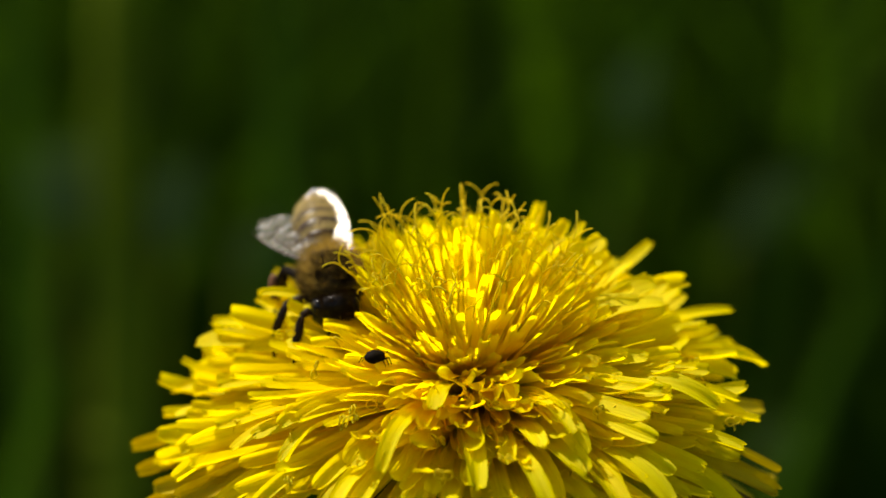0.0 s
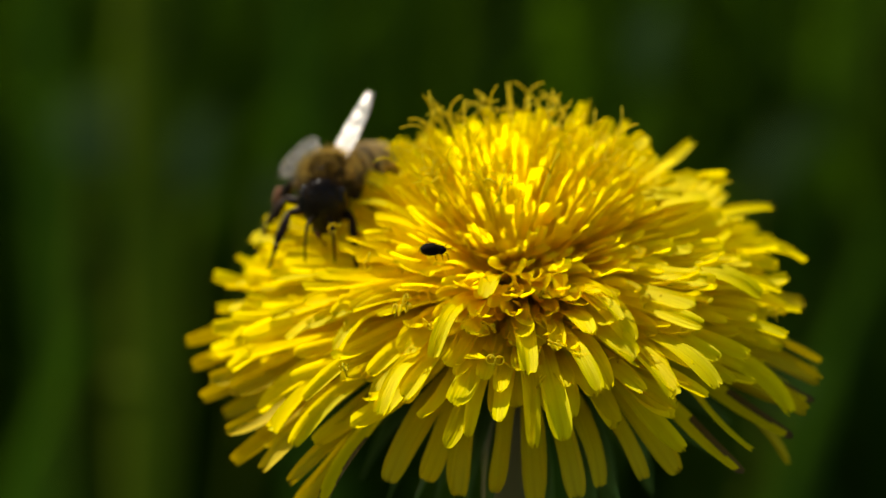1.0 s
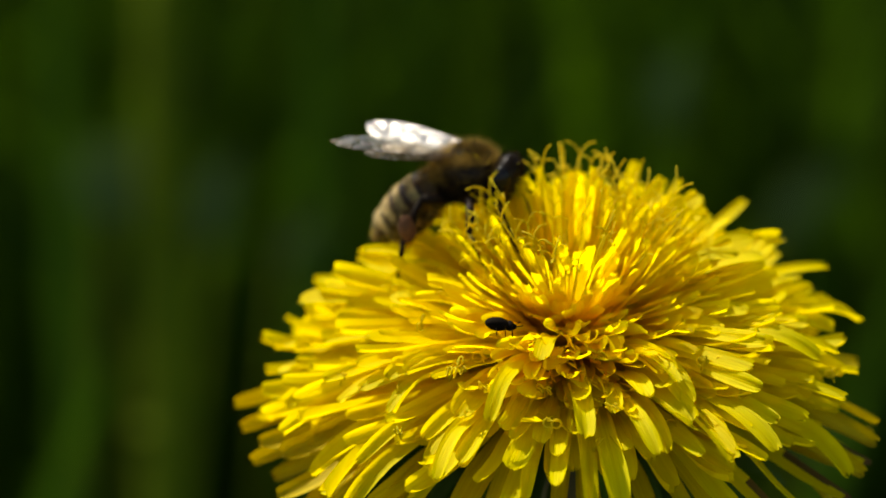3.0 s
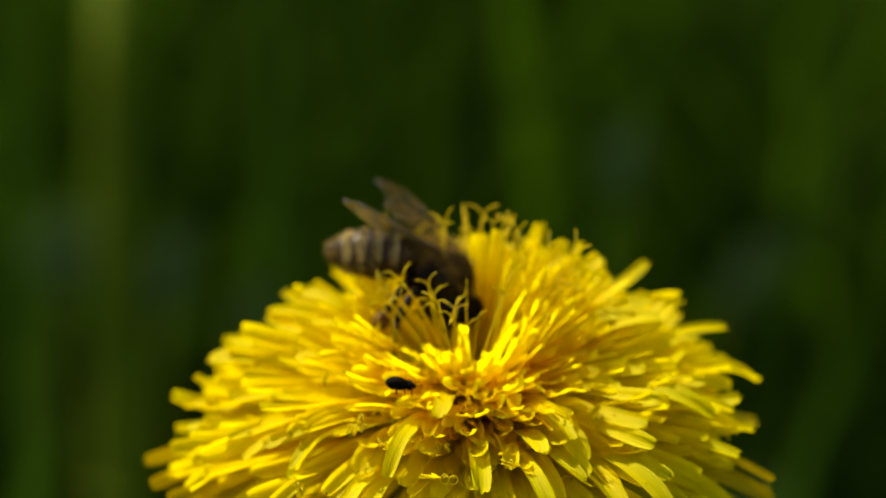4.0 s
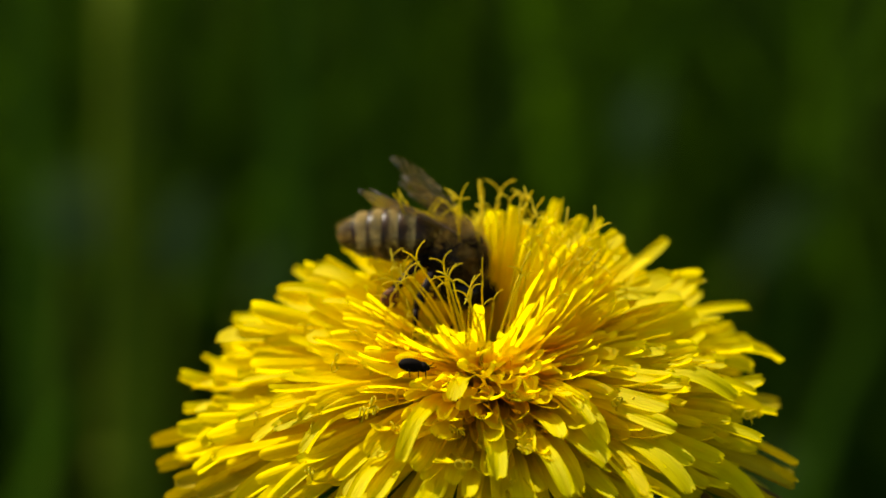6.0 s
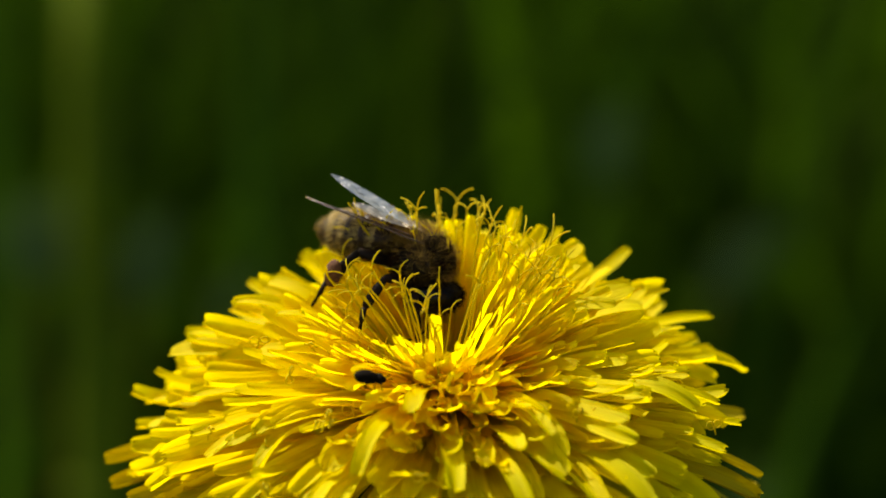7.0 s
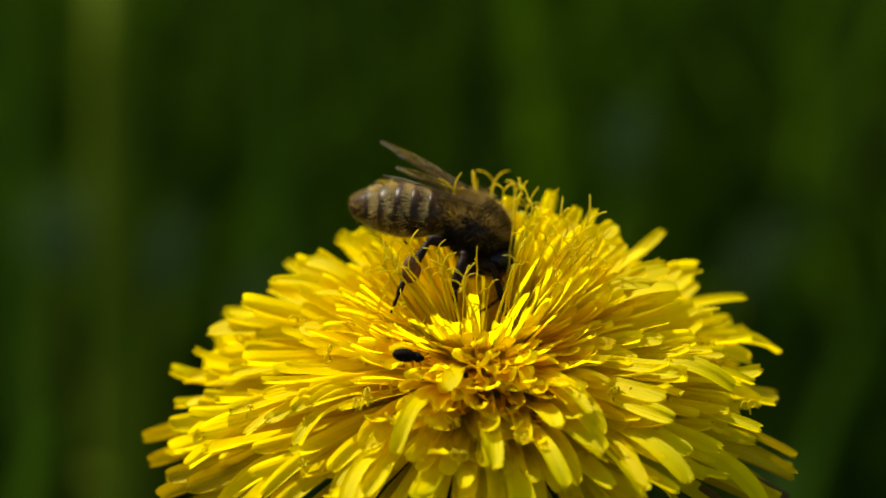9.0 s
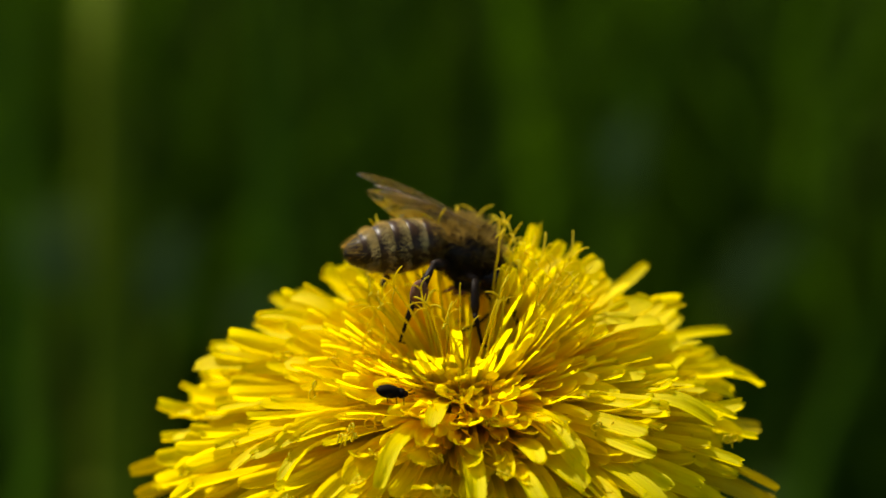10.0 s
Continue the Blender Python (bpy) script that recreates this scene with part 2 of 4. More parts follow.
def build_grass():
    rng = random.Random(11)
    verts, faces = [], []
    for _ in range(9000):
        y = 0.36 + 1.7 * rng.random() ** 1.3
        x = rng.uniform(-0.16, 0.16) * (1 + 2.2 * y)
        h = rng.uniform(0.10, 0.24) * (1 + 0.25 * rng.gauss(0, 1))
        blade_into(verts, faces, (x, y, -0.005), max(0.06, h), rng.uniform(0.0028, 0.0065), rng.uniform(0, math.tau), rng.uniform(0.05, 0.5), rng.uniform(0, math.tau))
    # the meadow goes on all round, lower near the flower
    for _ in range(26000):
        r = 3.2 * math.sqrt(rng.random())
        a = rng.uniform(0, math.tau)
        x, y = r * math.cos(a), 0.3 + r * math.sin(a)
        if y > 0.36 and abs(x) < 0.16 * (1 + 2.2 * y) and y < 2.06 or math.hypot(x, y + 0.22) < 0.05:
            continue
        near = abs(x) < 0.35 and -0.6 < y < 0.45
        h = rng.uniform(0.04, 0.09) if near else rng.uniform(0.08, 0.22)
        blade_into(verts, faces, (x, y, -0.012), h, rng.uniform(0.0028, 0.0065), rng.uniform(0, math.tau), rng.uniform(0.05, 0.5), rng.uniform(0, math.tau))
    # it thins out from the dense stand behind the flower
    for _ in range(20000):
        x, y = rng.gauss(0, 0.75), 1.2 + rng.gauss(0, 0.85)
        if y < 0.5 or abs(x) < 0.16 * (1 + 2.2 * y) and y < 2.06:
            continue
        blade_into(verts, faces, (x, y, -0.008), rng.uniform(0.10, 0.22), rng.uniform(0.0028, 0.0065), rng.uniform(0, math.tau), rng.uniform(0.05, 0.5), rng.uniform(0, math.tau))
    for _ in range(9000):
        r, a = 3.0 + abs(rng.gauss(0, 1.6)), rng.uniform(0, math.tau)
        blade_into(verts, faces, (r * math.cos(a), 0.3 + r * math.sin(a), -0.012), rng.uniform(0.08, 0.22), rng.uniform(0.004, 0.008), rng.uniform(0, math.tau), rng.uniform(0.05, 0.5), rng.uniform(0, math.tau))
    tagged(new("grass", sheet(verts, faces, "grass", GRASS)), "dense dark green meadow grass behind the flower", "grass", kind="stuff")


# foot and top in m, width and sideways bow in m
BLADES = [
    ('blade', (-0.0315, 0.3763, -0.0040), (-0.0233, 0.4335, 0.1546), 0.0106, 0.0030),
    ('stem', (-0.0496, 0.2169, -0.0040), (-0.0509, 0.2839, 0.1821), 0.0093, 0.0000),
    ('blade', (-0.1003, 0.1956, -0.0040), (-0.0552, 0.2425, 0.1261), 0.0056, 0.0040),
    ('stem', (-0.0396, 0.3657, -0.0040), (-0.0438, 0.4208, 0.1489), 0.0063, 0.0040),
    ('blade', (-0.0166, 0.3019, -0.0040), (-0.0306, 0.3606, 0.1587), 0.0057, 0.0060),
    ('blade', (0.0125, 0.3232, -0.0040), (0.0364, 0.3786, 0.1495), 0.0079, 0.0040),
    ('blade', (0.0243, 0.2169, -0.0040), (0.0611, 0.2665, 0.1336), 0.0058, 0.0060),
    ('blade', (0.0448, 0.3976, -0.0040), (0.0561, 0.4485, 0.1372), 0.0066, -0.0040),
    ('stem', (0.0050, 0.4507, -0.0040), (0.0016, 0.5011, 0.1356), 0.0047, 0.0000),
    ('blade', (0.0636, 0.3657, -0.0040), (0.0714, 0.4193, 0.1446), 0.0073, 0.0040),
    ('blade', (-0.0652, 0.2806, -0.0040), (-0.0740, 0.3425, 0.1677), 0.0055, 0.0000),
    ('blade', (-0.0150, 0.4082, -0.0040), (-0.0063, 0.4600, 0.1396), 0.0078, 0.0040),
    ('blade', (0.0199, 0.4720, -0.0040), (0.0235, 0.5167, 0.1198), 0.0060, 0.0000),
    ('blade', (-0.0240, 0.3400, -0.0040), (-0.0329, 0.4000, 0.1342), 0.0125, 0.0040),
    ('blade', (0.0170, 0.3500, -0.0040), (0.0087, 0.4000, 0.1257), 0.0060, -0.0030),
    ('blade', (-0.0820, 0.2600, -0.0040), (-0.0640, 0.3000, 0.1010), 0.0070, 0.0040),
    ('leaf', (-0.0590, 0.2676, 0.1368), (-0.0541, 0.2719, 0.1485), 0.0108, 0.0020),
    ('leaf', (-0.0461, 0.3101, 0.1176), (-0.0426, 0.3149, 0.1310), 0.0062, 0.0020),
    ('leaf', (-0.0336, 0.2840, 0.1232), (-0.0259, 0.2864, 0.1298), 0.0052, 0.0020),
    ('leaf', (0.0271, 0.3198, 0.1340), (0.0307, 0.3241, 0.1459), 0.0063, 0.0020),
    ('leaf', (0.0452, 0.3326, 0.1104), (0.0582, 0.3367, 0.1220), 0.0075, 0.0020),
    ('leaf', (0.0448, 0.2743, 0.0962), (0.0516, 0.2761, 0.1011), 0.0069, 0.0020),
]


def build_blades():
    """Single broad blades and stems that stand out of the meadow behind the flower."""
    for kind, a, b, width, bow in BLADES:
        a, b = Vector(a), Vector(b)
        if kind == "stem":
            bm = bmesh.new()
            tube(bm, [a.lerp(b, k / 10) + Vector((bow * math.sin(k / 10 * math.pi), 0, 0)) for k in range(11)], [width * 0.5 * (1 - 0.03 * k) for k in range(11)], 12)
            weed = empty("tall_weed", Matrix.Identity(4), "tall bare olive green weed standing in the grass", "weed", "weeds behind the flower")
            part("stem", bm, STALK, weed)
            for q in (3, 6):
                bm = bmesh.new()
                ball(bm, a.lerp(b, q / 10) + Vector((bow * math.sin(q / 10 * math.pi), 0, 0)), (width * 0.505, width * 0.505, width * 0.35), 14)
                part("node", bm, STALK, weed)
            continue
        verts, faces, n = [], [], 12
        side = (b - a).cross(Vector((0, 1, 0.3))).normalized()
        out = side.cross(b - a).normalized()
        for k in range(n + 1):
            u = k / n
            w = width * 0.5 * (math.sin(math.pi * min(1, u * 0.9 + 0.1)) ** 0.6 if kind == "leaf" else (1 - u ** 3) ** 0.7) + 0.0002
            c = a.lerp(b, u) + side * bow * math.sin(u * math.pi) + out * 0.3 * bow * u * u
            verts.extend([tuple(c - side * w), tuple(c - side * w * 0.5 + out * w * 0.2), tuple(c + out * w * 0.28), tuple(c + side * w * 0.5 + out * w * 0.2), tuple(c + side * w)])
        for k in range(n):
            for q in range(4):
                m = 5 * k + q
                faces.append((m, m + 1, m + 6, m + 5))
        if kind == "leaf":
            plant = empty("broadleaf_weed", Matrix.Identity(4), "low weed with a broad grey-green leaf in the grass", "weed", "broad-leaved weeds behind the flower")
            leaf = new("leaf", sheet(verts, faces, "leaf", BROAD))
            leaf.parent = plant
            bm = bmesh.new()
            foot = Vector((a.x - 0.01, a.y + 0.015, -0.004))
            tube(bm, [foot, foot.lerp(a, 0.5) + Vector((-0.002, 0.004, 0)), a], [0.0012, 0.0010, 0.0007], 8)
            part("leaf_stalk", bm, STALK, plant)
        else:
            tagged(new("tall_grass", sheet(verts, faces, "tall_grass", BLADE)), "tall broad bright green grass behind the flower", "grass", "tall grasses behind the flower")


# ---- the dandelion ----
ROWS = (0.0, 0.09, 0.19, 0.29, 0.39, 0.49, 0.59, 0.69, 0.77, 0.84, 0.895, 0.935, 0.965, 0.985, 1.0)


def petal_mesh(rng, wide, bow, curl, twist, cup, blunt=0.3, tissue=None):
    """A strap-shaped ligule of unit length from its narrow tube to the rounded, finely toothed tip; its half width in mm."""
    nv = 12
    ang, x, z, spine = -bow * 0.5, 0.0, 0.0, [(0.0, 0.0, -bow * 0.5)]
    wave, phase = rng.uniform(0.0, 0.16), rng.uniform(0, math.tau)
    for a, b in zip(ROWS, ROWS[1:]):
        d, u = b - a, 0.5 * (a + b)
        ang += bow * d - (curl * d * 4.5 if u > 0.76 else 0) + wave * math.sin(9 * u + phase) * d * 5
        x -= math.sin(ang) * d
        z += math.cos(ang) * d
        spine.append((x, z, ang))
    far, tilt = math.hypot(x, z), math.atan2(x, z)
    bm = bmesh.new()
    rows = []
    flare, sway = rng.uniform(-0.4, 1.0), rng.gauss(0, 0.35)
    notch = [rng.uniform(0.3, 1.0) for _ in range(nv + 1)]
    for (px, pz, an), u in zip(spine, ROWS):
        cx = (px * math.cos(tilt) - pz * math.sin(tilt)) / far
        cz = (px * math.sin(tilt) + pz * math.cos(tilt)) / far
        an += tilt
        w = wide * (0.36 + 0.64 * min(1, max(0, (u - 0.05) / 0.50)) ** 0.75)
        if u > 0.86:
            w *= blunt + (1 - blunt) * math.sqrt(max(0.0, 1 - ((u - 0.86) / 0.1405) ** 2))
        w *= 1 + 0.07 * math.sin(11 * u + phase)
        tw = twist * (u - 0.3)
        bend = sway * wide * math.sin(u * 3.0)
        row = []
        for k in range(nv + 1):
            v = 2 * k / nv - 1
            lift = (cup * (1 + flare * u) + 0.10 * math.sin(7 * u + 2 * phase) * v) * (0.5 * v * v + 0.7 * v ** 6 - 0.25) + 0.075 * math.cos(v * math.pi * 5 + 0.6 * math.sin(5 * u)) * wide * min(1, u * 3) * (1 - 0.4 * abs(v))
            back = 0.030 * notch[k] * (1 if k % 3 == 1 else 0.15) if u == 1.0 else 0.0
            y, l = v * w * math.cos(tw) - lift * math.sin(tw), (v * w * math.sin(tw) + lift * math.cos(tw)) / 19.0
            row.append(bm.verts.new((cx + l * math.cos(an) + back * math.sin(an), y + bend, cz + l * math.sin(an) - back * math.cos(an))))
        rows.append(row)
    for r, s in zip(rows, rows[1:]):
        for k in range(nv):
            bm.faces.new((r[k], r[k + 1], s[k + 1], s[k]))
    return mesh_of("petal", bm, tissue or PETAL)


def mesh_dry(mesh):
    """Shrivel one edge and the far end of a petal to brown."""
    mesh.materials.append(TIP)
    for f in mesh.polygons:
        if f.center.z > 0.965 or f.center.z > 0.66 and f.center.y < -0.36:
            f.material_index = 1
    return mesh


def style_mesh(rng, fork, curl):
    """A thread-like style with two curling arms; unit length, in mm across."""
    bm = bmesh.new()
    n = 7
    sway, bend = rng.gauss(0, 0.10), rng.gauss(0, 0.05)
    stem = [(sway * (i / n) ** 2, bend * (i / n) ** 2 + 0.008 * math.sin(i * 1.7), i / n) for i in range(n + 1)]
    k = 1.0 - fork
    stem = [(x * k, y * k, z * k) for x, y, z in stem]
    tube(bm, stem, [0.0095 - 0.0020 * i / n for i in range(n + 1)], 6)
    for s in (-1, 1):
        p, a, pts = Vector(stem[-1]), 0.12 * s, [Vector(stem[-1])]
        c = curl * rng.uniform(0.5, 1.4)
        for _ in range(9):
            a += s * c / 9
            p = p + Vector((math.sin(a), 0.12 * s * math.cos(a), math.cos(a))) * fork * 1.5 / 9
            pts.append(p.copy())
        tube(bm, pts, [0.0076 - 0.0003 * i for i in range(10)], 6)
    # pollen grains that cling to it
    for _ in range(16):
        i = rng.randrange(3, n)
        at = Vector(stem[i]).lerp(Vector(stem[i + 1]), rng.random())
        bmesh.ops.create_icosphere(bm, subdivisions=1, radius=0.0042, matrix=Matrix.Translation(at + Vector((rng.gauss(0, 1), rng.gauss(0, 1), 0)).normalized() * 0.010))
    return mesh_of("style", bm, STYLE)


def coil_mesh(rng, turns, radius):
    """A spent style whose two arms are rolled into small coils, in mm."""
    bm = bmesh.new()
    for s in (-1, 1):
        pts = [(0, 0, -0.5), (0, 0, 0.0)]
        for i in range(1, 20):
            a = i / 19 * math.tau * turns
            r = radius * (1.1 - 0.4 * i / 19)
            pts.append((s * (r - r * math.cos(a)), 0.016 * i * s, 0.15 + r * math.sin(a)))
        tube(bm, pts, [0.06] * len(pts), 5)
    return mesh_of("curled_style", bm, STYLE)


def direction(az, theta):
    a, t = radians(az), radians(theta)
    return Vector((math.sin(t) * math.cos(a), math.sin(t) * math.sin(a), math.cos(t)))


def tuft(az, theta):
    """Directions in the tuft, whose near side stands up straight."""
    d = direction(az, theta)
    if d.y < 0:
        d.y *= 0.62
    return d.normalized()


def seat(az, theta):
    """Where a floret of that direction sits on the domed receptacle, in mm."""
    f = min(theta, 112) / 112
    a = radians(az)
    return Vector((4.6 * f * math.cos(a), 4.6 * f * math.sin(a), 4.0 * (1 - f * f) - 0.8))


def upright(base, tip, roll=0.0):
    """A frame at base whose z runs to tip and whose x faces the flower's axis."""
    z = (tip - base).normalized()
    x = Vector((0, 0, 1)) - z * z.z
    if x.length < 0.2:
        x = Vector((-base.x, -base.y, 0.01)) - z * z.dot(Vector((-base.x, -base.y, 0.01)))
    x.normalize()
    m = Matrix((x, z.cross(x), z)).transposed().to_4x4()
    return Matrix.Translation(base * MM) @ m @ Matrix.Rotation(radians(roll), 4, "Z")


def reach(theta, az=90.0):
    """How far from the heart the petals of that direction end, in mm: further on the near side, where they arch over."""
    stops = ((0, 12.0), (25, 12.2), (45, 12.8), (60, 14.8), (75, 17.8), (90, 20.8), (104, 23.2), (130, 23.6))
    near = max(0.0, math.cos(radians(az + 90)))
    grow = 1 + 0.13 * near * math.exp(-((theta - 72) / 14) ** 2)
    for (a, la), (b, lb) in zip(stops, stops[1:]):
        if theta <= b:
            return (la + (lb - la) * (theta - a) / (b - a)) * grow
    return 23.6


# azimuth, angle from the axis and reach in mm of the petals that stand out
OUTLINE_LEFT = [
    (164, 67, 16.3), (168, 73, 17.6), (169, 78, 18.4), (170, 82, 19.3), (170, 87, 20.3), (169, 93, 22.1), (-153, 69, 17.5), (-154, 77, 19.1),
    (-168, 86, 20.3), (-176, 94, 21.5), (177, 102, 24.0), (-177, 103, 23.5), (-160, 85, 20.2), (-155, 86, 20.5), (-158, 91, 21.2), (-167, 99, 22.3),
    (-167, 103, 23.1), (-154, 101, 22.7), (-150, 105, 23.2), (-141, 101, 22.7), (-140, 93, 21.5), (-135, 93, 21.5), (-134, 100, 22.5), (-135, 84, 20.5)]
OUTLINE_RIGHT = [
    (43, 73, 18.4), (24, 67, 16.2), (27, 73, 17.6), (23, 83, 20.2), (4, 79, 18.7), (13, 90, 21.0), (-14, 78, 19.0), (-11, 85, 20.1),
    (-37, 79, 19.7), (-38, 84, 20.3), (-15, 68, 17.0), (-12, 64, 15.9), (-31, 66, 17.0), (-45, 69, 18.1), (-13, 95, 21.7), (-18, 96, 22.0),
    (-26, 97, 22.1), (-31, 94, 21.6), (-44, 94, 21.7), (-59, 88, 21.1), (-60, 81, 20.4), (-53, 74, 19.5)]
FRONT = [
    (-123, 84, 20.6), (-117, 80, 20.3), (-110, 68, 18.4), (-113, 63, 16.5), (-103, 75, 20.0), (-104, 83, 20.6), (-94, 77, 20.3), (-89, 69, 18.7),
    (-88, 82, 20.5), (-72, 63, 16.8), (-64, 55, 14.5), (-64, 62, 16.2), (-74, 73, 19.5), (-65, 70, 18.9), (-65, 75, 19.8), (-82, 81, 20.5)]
# long petals that hang down on the near side, in the shade of those above, which a darker colour deepens
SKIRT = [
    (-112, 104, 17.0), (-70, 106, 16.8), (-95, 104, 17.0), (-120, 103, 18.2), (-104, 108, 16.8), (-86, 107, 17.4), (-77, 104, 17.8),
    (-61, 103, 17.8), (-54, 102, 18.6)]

BEETLE_AT = (-0.00505, -0.01076, 0.00672)    # the beetle, from the heart of the flower
FLEX = []    # florets that give way to the bee: object, at rest, pushed aside


def build_dandelion():
    rng = random.Random(7)
    flower = empty("dandelion", Matrix.Translation(HEAD) @ pose(0, 0, 0, TILT), "fully open bright yellow dandelion flower with toothed strap petals", "flower")

    bm = bmesh.new()
    ball(bm, (0, 0, -1.6 * MM), (5.0 * MM, 5.0 * MM, 4.6 * MM), 24)
    part("receptacle", bm, RECEPT, flower, "pale yellow-green domed base of the flower head")

    # stem: bends from the tilted head down to the soil
    bm = bmesh.new()
    down = (Matrix.Rotation(radians(-TILT), 3, "X")) @ Vector((0, 0, -1))
    pts, p, d = [], Vector((0, 0, -4 * MM)), Vector((0, 0, -1))
    for i in range(24):
        pts.append(p.copy())
        d = (d + 0.09 * (down - d)).normalized()
        p = p + d * 0.0098
    tube(bm, pts, [0.0021 + 0.00003 * i for i in range(24)], 14)
    part("stem", bm, STEM, flower, "hollow pinkish green stem")

    # green bracts under the head, the outer ones bent back
    bracts = []
    for k in range(4):
        bm = bmesh.new()
        pts = [(0.10 * math.sin(2.2 * u / 8 + 0.2 * k), 0, u / 8) for u in range(9)]
        tube(bm, [Vector(q) * 12 * MM for q in pts], [MM * (1.35 * (1 - (u / 8) ** 2) + 0.12) for u in range(9)], 8, 0.25)
        bracts.append(mesh_of("bract", bm, GREEN))
    for i in range(34):
        az, th = i * 137.5, 112 if i < 18 else 155
        base = Vector((4.6 * math.cos(radians(az)), 4.6 * math.sin(radians(az)), -3.6))
        ob = new("bract", bracts[i % 4])
        ob.parent = flower
        ob.matrix_basis = upright(base, base + direction(az, th + rng.uniform(-8, 8)) * 10)

    nook = pose(0, 0, 0, TILT).inverted() @ (Vector(BEETLE_AT) / MM)

    def near_beetle(base, tip):
        """Petals leave the nook free in which the beetle sits."""
        for k in range(6, 21):
            p = base.lerp(tip, k / 20)
            if any((p - nook - Vector((0, -1.1, 0.9)) * j).length < 1.5 for j in (0, 1)):
                return True
        return False

    def strap(wide, bow, curl, twist, cup, blunt=0.3, count=12, tissue=None):
        return [petal_mesh(rng, rng.uniform(*wide), rng.uniform(*bow), rng.uniform(*curl), rng.gauss(0, twist), rng.uniform(*cup), blunt, tissue) for _ in range(count)]

    kinds = {
        "skirt": strap((0.64, 0.95), (0.3, 1.2), (-0.6, 0.7), 0.5, (0.1, 0.45), 0.4, 12, OUTER_SHADED),
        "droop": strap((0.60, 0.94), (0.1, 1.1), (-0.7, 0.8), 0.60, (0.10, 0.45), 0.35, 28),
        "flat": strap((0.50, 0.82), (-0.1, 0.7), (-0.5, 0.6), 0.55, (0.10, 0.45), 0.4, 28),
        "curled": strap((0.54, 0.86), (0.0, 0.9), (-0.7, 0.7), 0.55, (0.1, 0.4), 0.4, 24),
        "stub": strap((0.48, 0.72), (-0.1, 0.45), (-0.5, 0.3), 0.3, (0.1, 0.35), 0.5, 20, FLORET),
        "outer": strap((0.52, 0.82), (0.3, 0.9), (-0.3, 0.6), 0.45, (0.10, 0.45), 0.35, 16, OUTER_SHADED),
        "dry": [mesh_dry(m) for m in strap((0.45, 0.70), (0.5, 1.1), (-0.5, 0.5), 0.5, (0.3, 0.6), 0.3, 4)],
        "narrow": strap((0.36, 0.58), (-0.15, 0.35), (-0.2, 0.2), 0.25, (0.15, 0.4), 0.5, 12, FLORET),
        "upright": strap((0.34, 0.50), (-0.25, 0.15), (-0.08, 0.12), 0.2, (0.08, 0.25), 0.4, 14, FLORET),
    }

    def petal(kind, az, theta, length, roll=0.0):
        base = seat(az, theta)
        while near_beetle(base, direction(az, theta) * length):
            az += 6
        tip = (tuft(az, theta) if kind == "upright" else direction(az, theta)) * length
        ob = new("petal", rng.choice(kinds[kind]))
        ob.parent = flower
        l = (tip - base).length * MM
        ob.matrix_basis = upright(base, tip, roll) @ Matrix.Diagonal((l, MM, l, 1))
        return ob

    # the lowest ones get the darkened tissue in place of deeper shade
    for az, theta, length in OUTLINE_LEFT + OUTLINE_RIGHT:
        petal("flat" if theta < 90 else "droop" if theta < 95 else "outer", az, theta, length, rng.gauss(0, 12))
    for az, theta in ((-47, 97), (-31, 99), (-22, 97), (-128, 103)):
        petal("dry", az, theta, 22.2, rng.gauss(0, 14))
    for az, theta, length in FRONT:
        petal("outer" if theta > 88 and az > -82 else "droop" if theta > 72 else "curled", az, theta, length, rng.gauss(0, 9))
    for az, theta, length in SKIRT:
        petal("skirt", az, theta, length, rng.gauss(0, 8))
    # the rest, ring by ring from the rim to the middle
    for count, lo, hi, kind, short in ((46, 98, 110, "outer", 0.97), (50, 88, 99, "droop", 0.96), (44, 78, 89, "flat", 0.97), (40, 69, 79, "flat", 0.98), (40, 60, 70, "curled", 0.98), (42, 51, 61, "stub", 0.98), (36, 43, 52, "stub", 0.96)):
        start = rng.uniform(0, 360)
        for i in range(count):
            az = (start + 360 * (i + rng.uniform(-0.35, 0.35)) / count + 180) % 360 - 180
            theta = rng.uniform(lo, hi)
            if lo > 85 and -132 < az < -28:
                continue
            petal(kind, az, theta, reach(theta, az) * short * rng.uniform(0.87, 1.0), rng.gauss(0, 16))
    # short florets where the tuft opens towards the rim
    for i in range(22):
        az, theta = -150 + 120 * (i + rng.uniform(-0.4, 0.4)) / 22, rng.uniform(44, 60)
        petal("stub", az, theta, rng.uniform(12.2, 14.4), rng.gauss(0, 30))
    for i in range(18):
        az, theta = -116 + 52 * (i + rng.uniform(-0.4, 0.4)) / 18, rng.uniform(50, 67)
        petal("stub" if theta < 60 else "curled", az, theta, rng.uniform(12.8, 14.4) + 0.14 * (theta - 50), rng.gauss(0, 20))
    for i in range(26):
        theta = rng.gauss(60, 5)
        petal(rng.choice(("stub", "curled", "flat")), rng.gauss(-90, 15), theta, rng.uniform(12.4, 14.8) + 0.14 * max(0, theta - 56), rng.gauss(0, 18))
    # blunt ends that close the middle of the crown
    for i in range(20):
        petal("stub", rng.gauss(-90, 11), rng.gauss(51, 4), rng.uniform(11.6, 13.6), rng.uniform(-70, 70))
    for i in range(30):
        theta = rng.gauss(65, 4)
        petal("stub", rng.gauss(-88, 15), theta, rng.uniform(11.4, 13.6) + 0.12 * max(0, theta - 60), rng.uniform(-50, 50))
    # a longer roof over the flank away from the sun
    for i in range(18):
        az, theta = -64 + 58 * (i + rng.uniform(-0.4, 0.4)) / 18, rng.uniform(60, 80)
